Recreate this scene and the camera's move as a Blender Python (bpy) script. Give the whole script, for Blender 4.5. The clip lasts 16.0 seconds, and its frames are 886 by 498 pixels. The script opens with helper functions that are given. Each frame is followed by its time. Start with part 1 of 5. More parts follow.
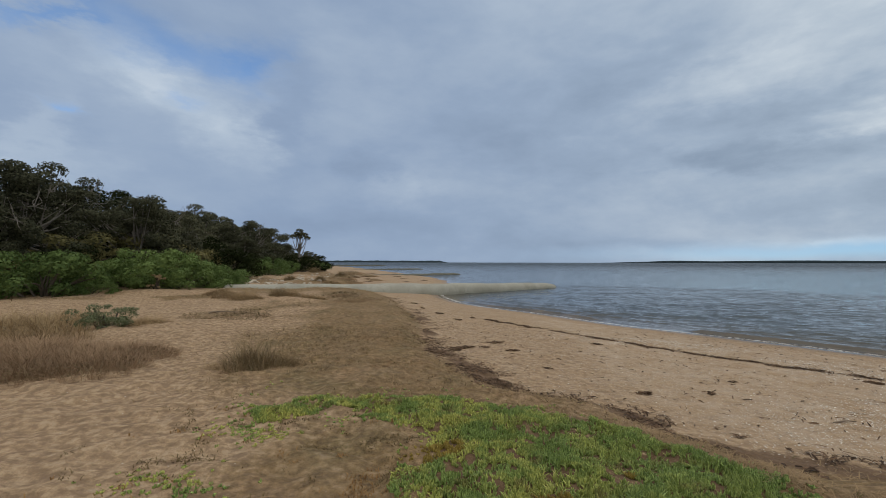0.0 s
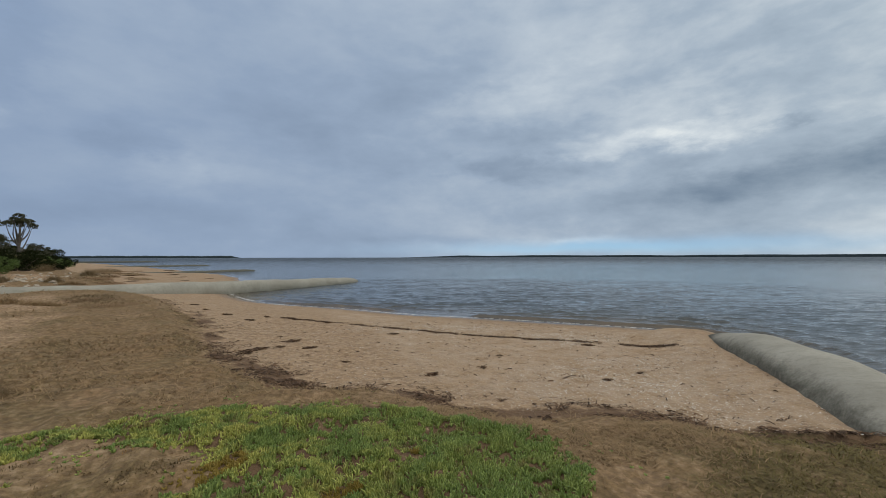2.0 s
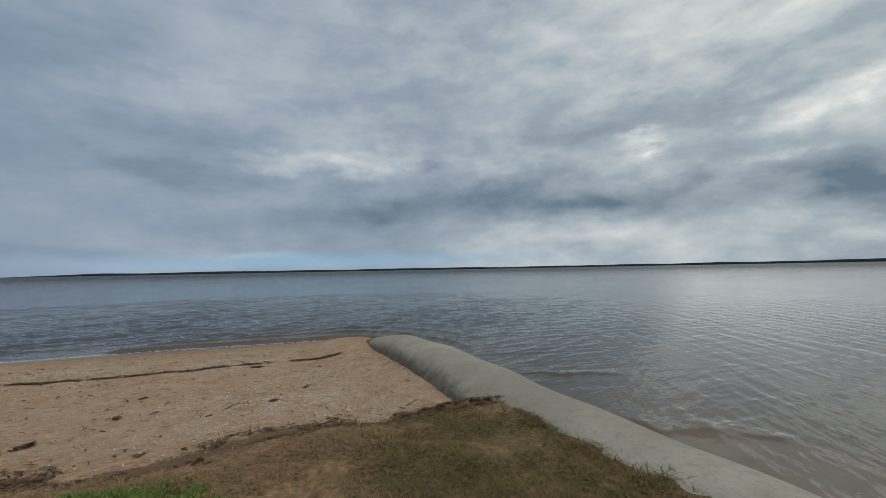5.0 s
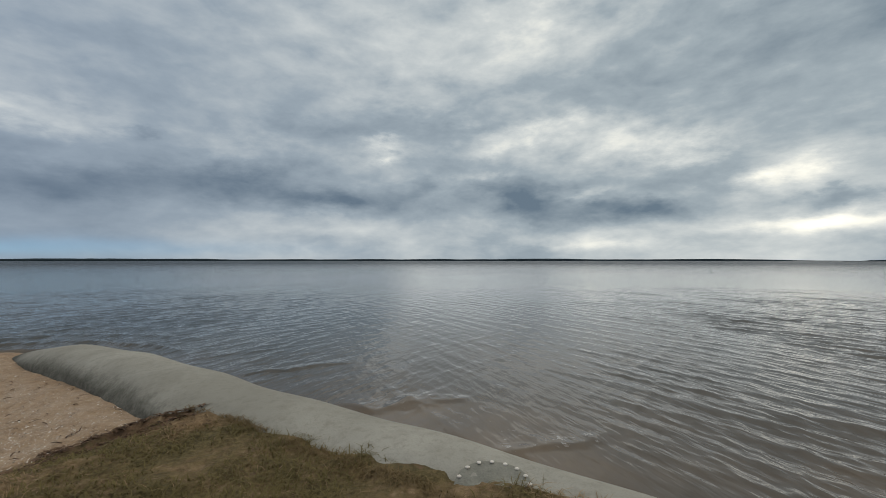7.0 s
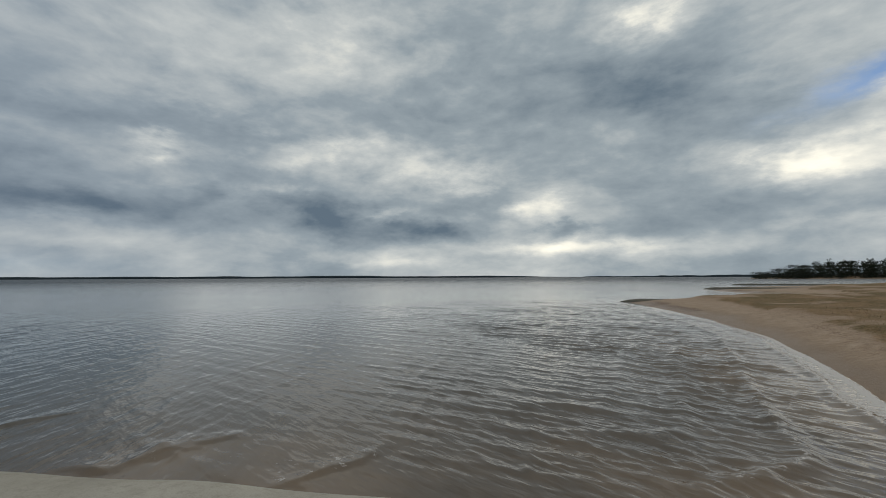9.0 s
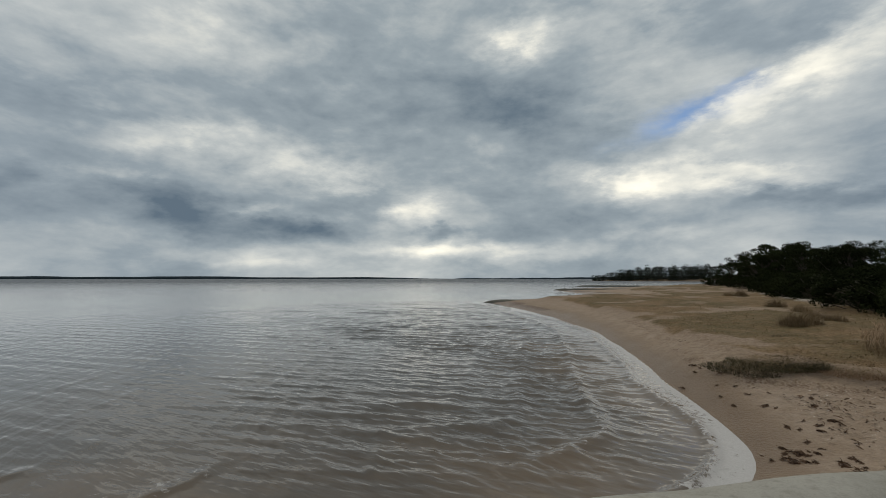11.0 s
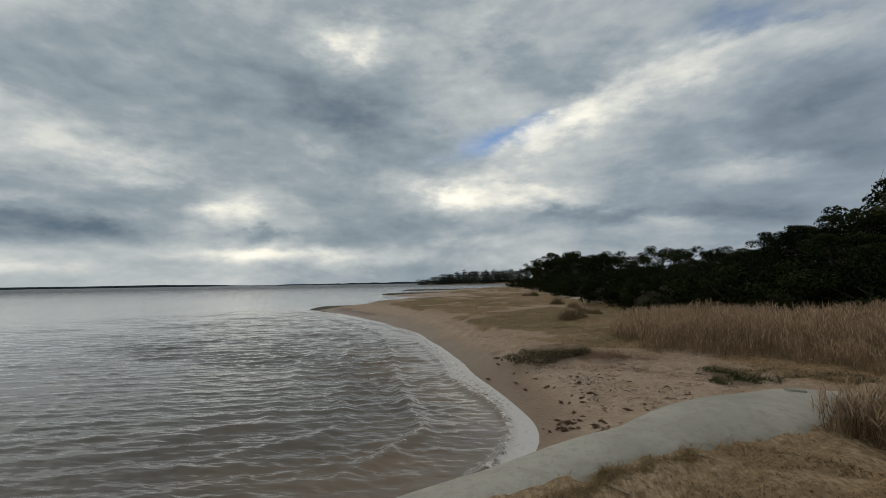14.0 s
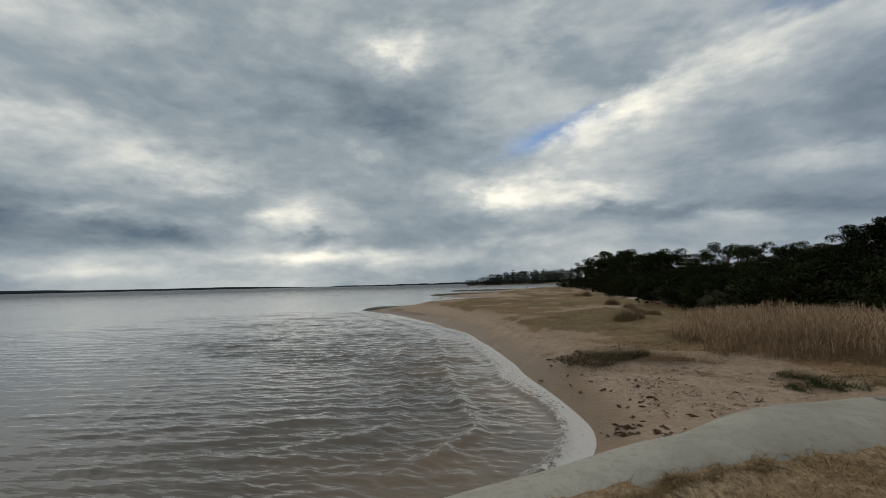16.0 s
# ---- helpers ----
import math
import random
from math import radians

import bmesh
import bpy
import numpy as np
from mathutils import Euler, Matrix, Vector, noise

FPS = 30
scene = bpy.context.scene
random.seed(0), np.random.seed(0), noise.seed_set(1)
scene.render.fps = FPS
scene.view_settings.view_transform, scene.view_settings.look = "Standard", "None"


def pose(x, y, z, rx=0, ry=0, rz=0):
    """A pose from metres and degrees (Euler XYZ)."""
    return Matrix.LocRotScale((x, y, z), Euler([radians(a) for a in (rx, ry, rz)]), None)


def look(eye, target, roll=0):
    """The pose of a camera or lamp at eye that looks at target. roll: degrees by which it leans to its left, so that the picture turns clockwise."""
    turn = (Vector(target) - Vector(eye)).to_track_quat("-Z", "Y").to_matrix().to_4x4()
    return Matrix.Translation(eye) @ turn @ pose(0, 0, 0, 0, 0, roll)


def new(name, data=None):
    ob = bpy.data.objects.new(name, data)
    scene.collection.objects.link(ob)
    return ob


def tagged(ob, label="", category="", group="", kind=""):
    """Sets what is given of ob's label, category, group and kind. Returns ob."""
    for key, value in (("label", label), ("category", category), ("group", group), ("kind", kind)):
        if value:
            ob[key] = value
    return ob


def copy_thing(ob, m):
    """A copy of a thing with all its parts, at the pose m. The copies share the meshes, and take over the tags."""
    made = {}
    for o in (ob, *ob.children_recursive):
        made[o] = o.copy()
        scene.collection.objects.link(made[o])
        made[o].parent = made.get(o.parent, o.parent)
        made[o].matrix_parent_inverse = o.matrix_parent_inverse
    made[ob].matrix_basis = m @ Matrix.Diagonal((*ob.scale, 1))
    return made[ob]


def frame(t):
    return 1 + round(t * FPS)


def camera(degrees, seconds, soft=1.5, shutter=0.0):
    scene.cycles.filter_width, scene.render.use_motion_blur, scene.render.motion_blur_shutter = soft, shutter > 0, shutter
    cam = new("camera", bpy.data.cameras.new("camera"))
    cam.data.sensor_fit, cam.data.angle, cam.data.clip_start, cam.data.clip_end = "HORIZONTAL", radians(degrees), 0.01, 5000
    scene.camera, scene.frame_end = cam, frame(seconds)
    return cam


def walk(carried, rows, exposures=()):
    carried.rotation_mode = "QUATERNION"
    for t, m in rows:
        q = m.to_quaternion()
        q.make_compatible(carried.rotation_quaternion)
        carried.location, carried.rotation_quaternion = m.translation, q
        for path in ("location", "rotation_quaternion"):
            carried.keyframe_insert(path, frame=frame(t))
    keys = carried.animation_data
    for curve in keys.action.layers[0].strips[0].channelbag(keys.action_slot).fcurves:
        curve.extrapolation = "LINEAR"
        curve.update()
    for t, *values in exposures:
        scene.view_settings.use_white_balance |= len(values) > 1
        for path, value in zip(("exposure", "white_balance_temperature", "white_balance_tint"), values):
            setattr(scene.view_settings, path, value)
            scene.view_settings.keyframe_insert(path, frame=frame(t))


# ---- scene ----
cam = camera(93.0, 16.0, soft=0.6)
EXPOSURES = [(0, 0.12), (2, 0.08), (3, 0.0), (3.5, -0.2), (6, -0.26), (6.5, -0.22), (7, -0.28), (7.5, -0.44), (8.5, -0.5), (11, -0.5), (16, -0.52)]
ZENITH, SUN_POWER = 1.25, 0.5
PATH = [
    (0, (0.333, 0.554, 2.143), (0.276, 2.552, 2.206), 0.1),
    (0.5, (0.343, 0.561, 2.146), (0.411, 2.559, 2.199), 0.4),
    (1, (0.357, 0.587, 2.137), (0.598, 2.572, 2.193), 0.2),
    (1.5, (0.347, 0.584, 2.133), (0.861, 2.517, 2.181), -0),
    (2, (0.407, 0.562, 2.128), (1.243, 2.378, 2.167), -0.1),
    (2.5, (0.487, 0.518, 2.147), (1.516, 2.233, 2.179), -0),
    (3, (0.532, 0.483, 2.149), (1.877, 1.963, 2.177), -0.4),
    (3.5, (0.558, 0.476, 2.16), (2.129, 1.713, 2.193), -1),
    (3.7, (0.563, 0.475, 2.158), (2.182, 1.648, 2.199), -1.1),
    (5.8, (0.475, 0.372, 2.190), (2.427, 0.810, 2.272), -0.3),
    (6, (0.491, 0.352, 2.185), (2.464, 0.669, 2.255), 0.0),
    (6.5, (0.563, 0.275, 2.165), (2.562, 0.286, 2.229), 0.0),
    (7, (0.591, 0.226, 2.168), (2.557, -0.138, 2.224), 0.0),
    (7.5, (0.594, 0.209, 2.183), (2.447, -0.541, 2.255), -0.5),
    (8, (0.593, 0.174, 2.185), (2.347, -0.782, 2.289), -0.8),
    (8.5, (0.559, 0.097, 2.182), (2.226, -1.001, 2.309), -0.6),
    (10.8, (0.205, -0.085, 2.234), (1.446, -1.647, 2.371), 0.2),
    (11, (0.178, -0.105, 2.235), (1.353, -1.717, 2.376), -0),
    (11.5, (0.14, -0.137, 2.228), (1.135, -1.867, 2.353), -0.4),
    (12, (0.109, -0.134, 2.236), (0.838, -1.993, 2.351), -0.6),
    (12.5, (0.107, -0.088, 2.259), (0.665, -2.005, 2.383), -0.6),
    (13, (0.108, -0.093, 2.264), (0.617, -2.022, 2.4), -0.6),
    (13.5, (0.109, -0.087, 2.26), (0.59, -2.023, 2.41), -0.7),
    (14, (0.108, -0.101, 2.262), (0.559, -2.043, 2.421), -0.9),
    (14.5, (0.126, -0.086, 2.267), (0.56, -2.032, 2.428), -1.1),
    (15, (0.131, -0.076, 2.265), (0.675, -1.994, 2.428), -1.3),
    (15.5, (0.128, -0.066, 2.265), (0.738, -1.963, 2.429), -1.4),
    (16, (0.134, -0.039, 2.268), (0.803, -1.916, 2.434), -1.3),
]
walk(cam, [(t, look(eye, aim, lean)) for t, eye, aim, lean in PATH], EXPOSURES)

# ---- world and sun ----
SUN_AZ, SUN_EL = -143.0, 24.0      # degrees left of +y, degrees above the horizon


class Graph:
    """Short hand for node trees."""

    def __init__(self, tree):
        self.tree = tree

    def node(self, kind, values=(), **settings):
        n = self.tree.nodes.new(kind)
        if "operation" in settings:
            n.operation = settings["operation"]
        if "use_clamp" in settings:
            n.use_clamp = settings["use_clamp"]
        if "interpolation_type" in settings:
            n.interpolation_type = settings["interpolation_type"]
        if "data_type" in settings:
            n.data_type, n.blend_type = settings["data_type"], settings["blend_type"]
        if "attribute_name" in settings:
            n.attribute_name = settings["attribute_name"]
        if "sky_type" in settings:
            n.sky_type, n.sun_disc = settings["sky_type"], False
            n.sun_elevation, n.sun_rotation = settings["sun_elevation"], settings["sun_rotation"]
            n.ozone_density, n.dust_density = 4.0, 0.2
        for k, v in dict(values).items():
            if isinstance(v, bpy.types.NodeSocket):
                self.tree.links.new(v, n.inputs[k])
            else:
                n.inputs[k].default_value = v
        return n

    def math(self, op, a, b=0.0, c=0.0, clamp=False):
        return self.node("ShaderNodeMath", {0: a, 1: b, 2: c}, operation=op, use_clamp=clamp).outputs[0]

    def vec(self, op, a, b=(0, 0, 0), c=(0, 0, 0)):
        n = self.node("ShaderNodeVectorMath", {0: a, 1: b}, operation=op)
        if op == "MULTIPLY_ADD":
            n.inputs[2].default_value = c
        return n.outputs["Value"] if op in ("DOT_PRODUCT", "LENGTH") else n.outputs[0]

    def noise(self, where, scale, detail=4.0, rough=0.55, out="Factor", distortion=0.0):
        n = self.node("ShaderNodeTexNoise", {"Scale": scale, "Detail": detail, "Roughness": rough, "Distortion": distortion})
        if where is not None:
            self.tree.links.new(where, n.inputs["Vector"])
        return n.outputs[0] if out == "Factor" else n.outputs[1]

    def ramp(self, fac, stops, ease="LINEAR"):
        n = self.node("ShaderNodeValToRGB", {0: fac})
        n.color_ramp.interpolation = ease
        while len(n.color_ramp.elements) < len(stops):
            n.color_ramp.elements.new(0.5)
        for e, (p, c) in zip(n.color_ramp.elements, stops):
            e.position = p
            e.color = (c, c, c, 1) if isinstance(c, (int, float)) else (*c, 1)
        return n.outputs[0]

    def mix(self, fac, a, b, blend="MIX"):
        n = self.node("ShaderNodeMix", data_type="RGBA", blend_type=blend)
        for i, v in ((0, fac), (6, a), (7, b)):
            if isinstance(v, bpy.types.NodeSocket):
                self.tree.links.new(v, n.inputs[i])
            else:
                n.inputs[i].default_value = (*v, 1) if isinstance(v, tuple) and len(v) == 3 else v
        return n.outputs[2]

    def attr(self, name):
        return self.node("ShaderNodeAttribute", attribute_name=name).outputs["Fac"]


# Cloud forms: azimuth (degrees left of +y), elevation, half widths of both, slant, strength.
BRIGHT_SOUTH = [
    (-155.0, 30.7, 4.6, 2.0, -0.23, 0.3), (-122.4, 15.6, 5.0, 1.9, -0.03, 0.18), (-130.0, 13.6, 3.6, 1.5, 0.21, 0.16), (-140.4, 9.7, 3.8, 2.0, -0.06, 0.3),
    (-145.1, 4.1, 9.4, 0.9, -0.02, 0.46), (-153.6, 3.1, 8.8, 1.0, -0.00, 0.24), (-121.8, 2.0, 6.0, 0.8, -0.03, 0.18), (-168.6, 11.8, 4.6, 2.2, 0.02, 0.42),
    (-189.2, 21.0, 15.2, 5.2, -0.25, 0.17), (-179.6, 11.5, 8.0, 1.6, 0.14, 0.32), (-183.6, 20.1, 8.5, 2.0, -0.40, 0.3), (-197.5, 23.7, 9.9, 2.1, -0.17, 0.26),
    (-194.9, 7.2, 2.7, 0.8, 0.09, 0.24), (-202.4, 11.8, 5.6, 1.1, 0.05, 0.2), (-210.5, 23.1, 3.7, 2.0, -0.00, 0.18), (-173.3, 31.1, 3.2, 3.7, 0.06, 0.16),
    (-171.2, 5.4, 4.6, 0.6, 0.02, 0.12),
]
BRIGHT_EAST = [
    (-100.8, 26.0, 21.8, 6.1, -0.17, 0.06), (-97.3, 26.3, 15.6, 5.6, 0.03, 0.12), (-109.4, 15.7, 5.9, 1.7, -0.05, 0.18), (-127.4, 13.4, 4.6, 1.9, 0.23, 0.14),
    (-120.6, 8.5, 2.4, 1.2, -0.00, 0.16), (-141.2, 9.1, 2.8, 2.1, 0.05, 0.05), (-112.3, 30.7, 9.1, 3.3, 0.08, 0.18), (-99.5, 20.1, 4.6, 2.3, 0.15, 0.11),
    (-152.6, 30.0, 3.6, 1.3, 0.24, 0.13), (-85.1, 4.0, 9.6, 0.7, -0.00, 0.08), (-121.5, 3.6, 7.6, 1.1, -0.05, 0.13), (-130.8, 8.2, 2.3, 0.8, 0.03, 0.11),
    (-103.7, 10.9, 3.5, 0.9, -0.05, 0.13), (-116.5, 17.3, 5.7, 1.3, -0.19, 0.19), (-100.0, 10.1, 4.1, 1.2, 0.16, 0.13), (-89.8, 4.8, 16.1, 1.1, -0.00, 0.06),
    (-120.7, 8.7, 2.1, 1.3, -0.24, 0.06), (-93.6, 14.6, 4.4, 1.0, 0.05, 0.13),
]
BRIGHT_NORTH = [
    (-73.6, 13.4, 5.4, 1.6, 0.08, 0.12), (-55.8, 15.3, 7.6, 1.9, 0.02, 0.12), (-53.3, 14.0, 8.5, 1.5, -0.03, 0.14), (-91.7, 14.4, 2.8, 0.9, 0.03, 0.12),
    (-50.4, 24.9, 16.6, 2.9, -0.19, 0.05), (-52.9, 14.0, 7.8, 1.6, 0.02, 0.14), (-54.1, 19.2, 9.4, 2.5, -0.19, 0.12), (-45.1, 1.8, 6.1, 0.6, -0.00, 0.16),
    (37.7, 20.2, 6.6, 2.8, 0.27, 0.24), (27.9, 15.5, 5.0, 2.9, 0.18, 0.2), (46.9, 12.5, 2.3, 4.7, -0.23, 0.14), (-33.4, 19.9, 10.0, 2.3, -0.10, 0.14),
    (8.9, 9.8, 5.3, 2.1, -0.03, 0.12), (44.4, 9.2, 5.9, 2.2, -0.15, 0.1), (-41.5, 2.0, 3.3, 0.5, 0.03, 0.12), (14.3, 28.3, 6.7, 4.2, -0.10, 0.06),
]
DARK_SOUTH = [
    (-186.6, 8.3, 10.1, 1.0, 0.09, 0.26), (-143.7, 6.2, 3.7, 0.6, -0.02, 0.22), (-122.8, 6.6, 7.9, 2.0, -0.09, 0.25), (-132.9, 22.2, 11.2, 3.5, -0.11, 0.14),
    (-131.1, 10.9, 5.8, 1.4, -0.00, 0.1), (-158.9, 18.6, 9.2, 3.6, 0.29, 0.14), (-207.5, 16.6, 6.2, 3.3, -0.11, 0.22), (-202.6, 7.4, 9.0, 1.5, 0.12, 0.2),
    (-175.0, 6.5, 9.8, 2.3, 0.03, 0.1), (-210.6, 12.0, 4.4, 1.6, 0.06, 0.12), (-152.0, 23.1, 11.1, 3.3, 0.20, 0.08), (-185.2, 24.2, 4.2, 1.9, -0.31, 0.08),
    (-152.3, 22.6, 13.3, 4.8, 0.10, 0.12), (-163.8, 7.7, 5.4, 1.8, -0.08, 0.14), (-113.1, 7.4, 8.9, 2.6, -0.00, 0.26), (-127.0, 6.6, 6.1, 1.5, 0.02, 0.14),
    (-97.8, 9.8, 6.3, 1.8, -0.06, 0.12),
]
DARK_EAST = [
    (-81.8, 7.8, 8.8, 1.7, -0.06, 0.2), (-78.8, 10.8, 6.4, 1.8, -0.16, 0.12), (-87.4, 10.2, 12.4, 3.7, -0.10, 0.06), (-110.2, 9.2, 5.2, 2.9, 0.43, 0.12),
    (-113.0, 5.0, 2.8, 1.3, 0.04, 0.09), (-87.5, 16.7, 12.1, 1.7, -0.06, 0.12), (-64.7, 14.0, 3.5, 0.9, -0.18, 0.06), (-54.7, 7.4, 19.6, 2.3, -0.06, 0.16),
    (-37.2, 12.3, 6.1, 1.2, 0.06, 0.09), (-83.7, 8.2, 10.6, 1.5, 0.07, 0.09), (-102.8, 17.0, 4.0, 1.0, -0.09, 0.08), (-29.7, 11.9, 11.8, 1.2, 0.04, 0.06),
    (-62.3, 8.4, 11.1, 1.6, -0.05, 0.09), (-79.0, 17.1, 4.3, 1.4, -0.14, 0.08), (-86.7, 7.2, 10.4, 1.2, -0.00, 0.09), (-41.7, 11.3, 10.5, 1.2, -0.00, 0.04),
    (21.4, 16.6, 3.1, 7.4, -0.11, 0.09),
]
DARK_NORTH = [
    (-18.3, 15.4, 29.4, 14.1, -0.03, 0.07), (-88.0, 6.9, 36.2, 6.0, -0.03, 0.09), (-32.8, 11.4, 12.7, 1.0, 0.17, 0.05), (-3.5, 16.9, 10.7, 3.6, 0.21, 0.08),
    (-37.3, 15.7, 9.5, 1.2, -0.03, 0.08), (18.4, 4.7, 13.9, 1.8, -0.04, 0.08), (-65.9, 13.9, 1.8, 0.5, -0.03, 0.1), (11.1, 12.7, 4.6, 3.6, -0.17, 0.1),
    (-23.3, 2.4, 7.6, 0.7, 0.02, 0.08),
]
GAPS = [
    (-174.5, 18.9, 5.8, 1.4, -0.13, 0.9), (-180.3, 21.1, 2.9, 0.7, -0.23, 0.4), (-203.3, 27.3, 4.6, 1.1, 0.02, 0.55), (-209.4, 26.1, 2.5, 0.5, 0.26, 0.4),
    (-49.9, 1.3, 23.9, 0.9, -0.00, 0.42), (-49.5, 1.4, 20.2, 0.9, -0.02, 0.4), (35.7, 23.7, 7.6, 2.2, 0.09, 0.75), (28.1, 22.8, 2.8, 2.4, 0.10, 0.45),
    (46.2, 15.6, 1.4, 0.8, 0.13, 0.6), (46.4, 23.3, 4.8, 0.8, -0.39, 0.7), (25.5, 24.7, 3.2, 2.0, -0.30, 0.4), (-41.5, 1.0, 13.9, 0.5, -0.00, 0.16),
    (33.3, 18.2, 2.5, 0.6, 0.13, 0.35),
]

world = bpy.data.worlds.new("overcast_sky")
scene.world = world
world.use_nodes = True
world.node_tree.nodes.clear()
g = Graph(world.node_tree)
way = g.node("ShaderNodeTexCoord").outputs["Generated"]
sep = g.node("ShaderNodeSeparateXYZ", {0: way})
vx, vy, vz = sep.outputs
up = g.math("MAXIMUM", vz, 0.0)
az = g.math("MULTIPLY", g.math("ARCTAN2", g.math("MULTIPLY", vx, -1.0), vy), 180 / math.pi)
az = g.math("SUBTRACT", az, g.math("MULTIPLY", g.math("GREATER_THAN", az, 90.0), 360.0))   # runs from -270 to 90
el = g.math("MULTIPLY", g.math("ARCSINE", vz), 180 / math.pi)
flat = g.vec("MULTIPLY", way, (1.0, 1.0, 2.3))               # cloud lies in layers
billow = g.noise(flat, 3.4, 8, 0.55, distortion=0.25)
tufts_of_cloud = g.noise(g.vec("ADD", flat, (3.7, 1.9, 5.3)), 11.0, 6, 0.58, distortion=0.15)
coarse = g.noise(g.vec("ADD", flat, (8.1, 2.2, 0.7)), 1.5, 4, 0.5)
fine = g.math("MULTIPLY_ADD", billow, 0.66, g.math("MULTIPLY", tufts_of_cloud, 0.34))
warp = g.vec("MULTIPLY", g.vec("SUBTRACT", g.noise(flat, 5.0, 6, 0.6, out="Color"), (0.5, 0.5, 0.5)), (15.0, 6.5, 0.0))
puffs = g.vec("MULTIPLY", g.vec("SUBTRACT", g.noise(flat, 17.0, 5, 0.6, out="Color"), (0.5, 0.5, 0.5)), (6.0, 2.6, 0.0))
warp = g.vec("ADD", warp, puffs)
level = g.node("ShaderNodeMapRange", {0: el, 1: 0.0, 2: 13.0, 3: 0.16, 4: 1.0}, interpolation_type="SMOOTHSTEP").outputs[0]       # low cloud is seen edge on, in level bars
warp = g.vec("MULTIPLY", warp, g.node("ShaderNodeCombineXYZ", {0: 1.0, 1: level, 2: 1.0}).outputs[0])
dome = g.vec("ADD", g.node("ShaderNodeCombineXYZ", {0: az, 1: el, 2: 1.0}).outputs[0], warp)


def clouds(rows):
    total = None
    for a, e, da, de, k, s in rows:
        u = g.vec("DOT_PRODUCT", dome, (1 / da, 0, -a / da))
        v = g.vec("DOT_PRODUCT", dome, (-k / de, 1 / de, (k * a - e) / de))
        bump = g.math("EXPONENT", g.math("MULTIPLY", g.math("MULTIPLY_ADD", v, v, g.math("MULTIPLY", u, u)), -1.0))
        total = g.math("MULTIPLY", bump, s) if total is None else g.math("MULTIPLY_ADD", bump, s, total)
    return total


sunny = g.math("MULTIPLY_ADD", g.math("COSINE", g.math("MULTIPLY", g.math("SUBTRACT", az, SUN_AZ), math.pi / 180)), 0.5, 0.5)
value = g.math("MULTIPLY_ADD", coarse, 0.40, 0.19)
texture = g.math("MULTIPLY_ADD", sunny, 0.95, 0.25)          # the cloud is more broken towards the sun
value = g.math("MULTIPLY_ADD", g.math("SUBTRACT", fine, 0.5), texture, value)
ragged = g.math("MULTIPLY_ADD", fine, 1.1, 0.45)
value = g.math("MULTIPLY_ADD", clouds(BRIGHT_SOUTH + BRIGHT_EAST + BRIGHT_NORTH), ragged, value)
value = g.math("SUBTRACT", value, clouds(DARK_SOUTH + DARK_EAST + DARK_NORTH))
cold = g.ramp(value, [(0.0, (0.112, 0.163, 0.257)), (0.35, (0.25, 0.332, 0.47)), (0.6, (0.395, 0.478, 0.585)), (1.0, (0.77, 0.82, 0.85))])
warm = g.ramp(value, [(0.0, (0.17, 0.235, 0.30)), (0.35, (0.435, 0.51, 0.555)), (0.6, (0.79, 0.83, 0.815)), (1.0, (1.66, 1.58, 1.34))])
cloud = g.mix(sunny, cold, warm)
sky = g.node("ShaderNodeTexSky", sky_type="NISHITA", sun_elevation=radians(SUN_EL), sun_rotation=radians(-SUN_AZ))
lifted = g.vec("NORMALIZE", g.node("ShaderNodeCombineXYZ", {0: vx, 1: vy, 2: g.math("ADD", up, 0.10)}).outputs[0])     # clear sky low down is tinted by haze: take it higher up
g.tree.links.new(lifted, sky.inputs["Vector"])
blue = g.vec("MULTIPLY", sky.outputs[0], (0.14, 0.14, 0.14))
gap = g.math("MINIMUM", clouds(GAPS), 1.0)
seen = g.mix(gap, cloud, blue)
# an overcast sky is about three times as bright overhead as at the horizon
over = g.node("ShaderNodeMapRange", {0: vz, 1: 0.54, 2: 0.95, 3: 0.0, 4: 1.0}, interpolation_type="SMOOTHSTEP").outputs[0]
seen = g.mix(over, seen, (ZENITH * 1.02, ZENITH, ZENITH * 0.95))
back = g.node("ShaderNodeBackground", {0: seen, 1: 1.0})
g.tree.links.new(back.outputs[0], g.node("ShaderNodeOutputWorld").inputs[0])

sun = new("sun", bpy.data.lights.new("sun", "SUN"))
sun.data.energy, sun.data.angle, sun.data.color = SUN_POWER, radians(100), (1.0, 0.95, 0.86)
toward = Vector((-math.sin(radians(SUN_AZ)) * math.cos(radians(SUN_EL)), math.cos(radians(SUN_AZ)) * math.cos(radians(SUN_EL)), math.sin(radians(SUN_EL))))
sun.matrix_world = look((toward * 60)[:], (0, 0, 0))

# ---- materials ----


def material(name, rough=0.8, spec=0.3):
    m = bpy.data.materials.new(name)
    m.use_nodes = True
    gr = Graph(m.node_tree)
    b = m.node_tree.nodes["Principled BSDF"]
    b.inputs["Roughness"].default_value = rough
    b.inputs["Specular IOR Level"].default_value = spec
    return m, gr, b


def wire(gr, out, socket):
    gr.tree.links.new(out, socket)


def bump(gr, b, height, strength, distance):
    n = gr.node("ShaderNodeBump", {"Height": height, "Strength": strength, "Distance": distance})
    wire(gr, n.outputs[0], b.inputs["Normal"])
    return n


def where(gr):
    return gr.node("ShaderNodeNewGeometry").outputs["Position"]


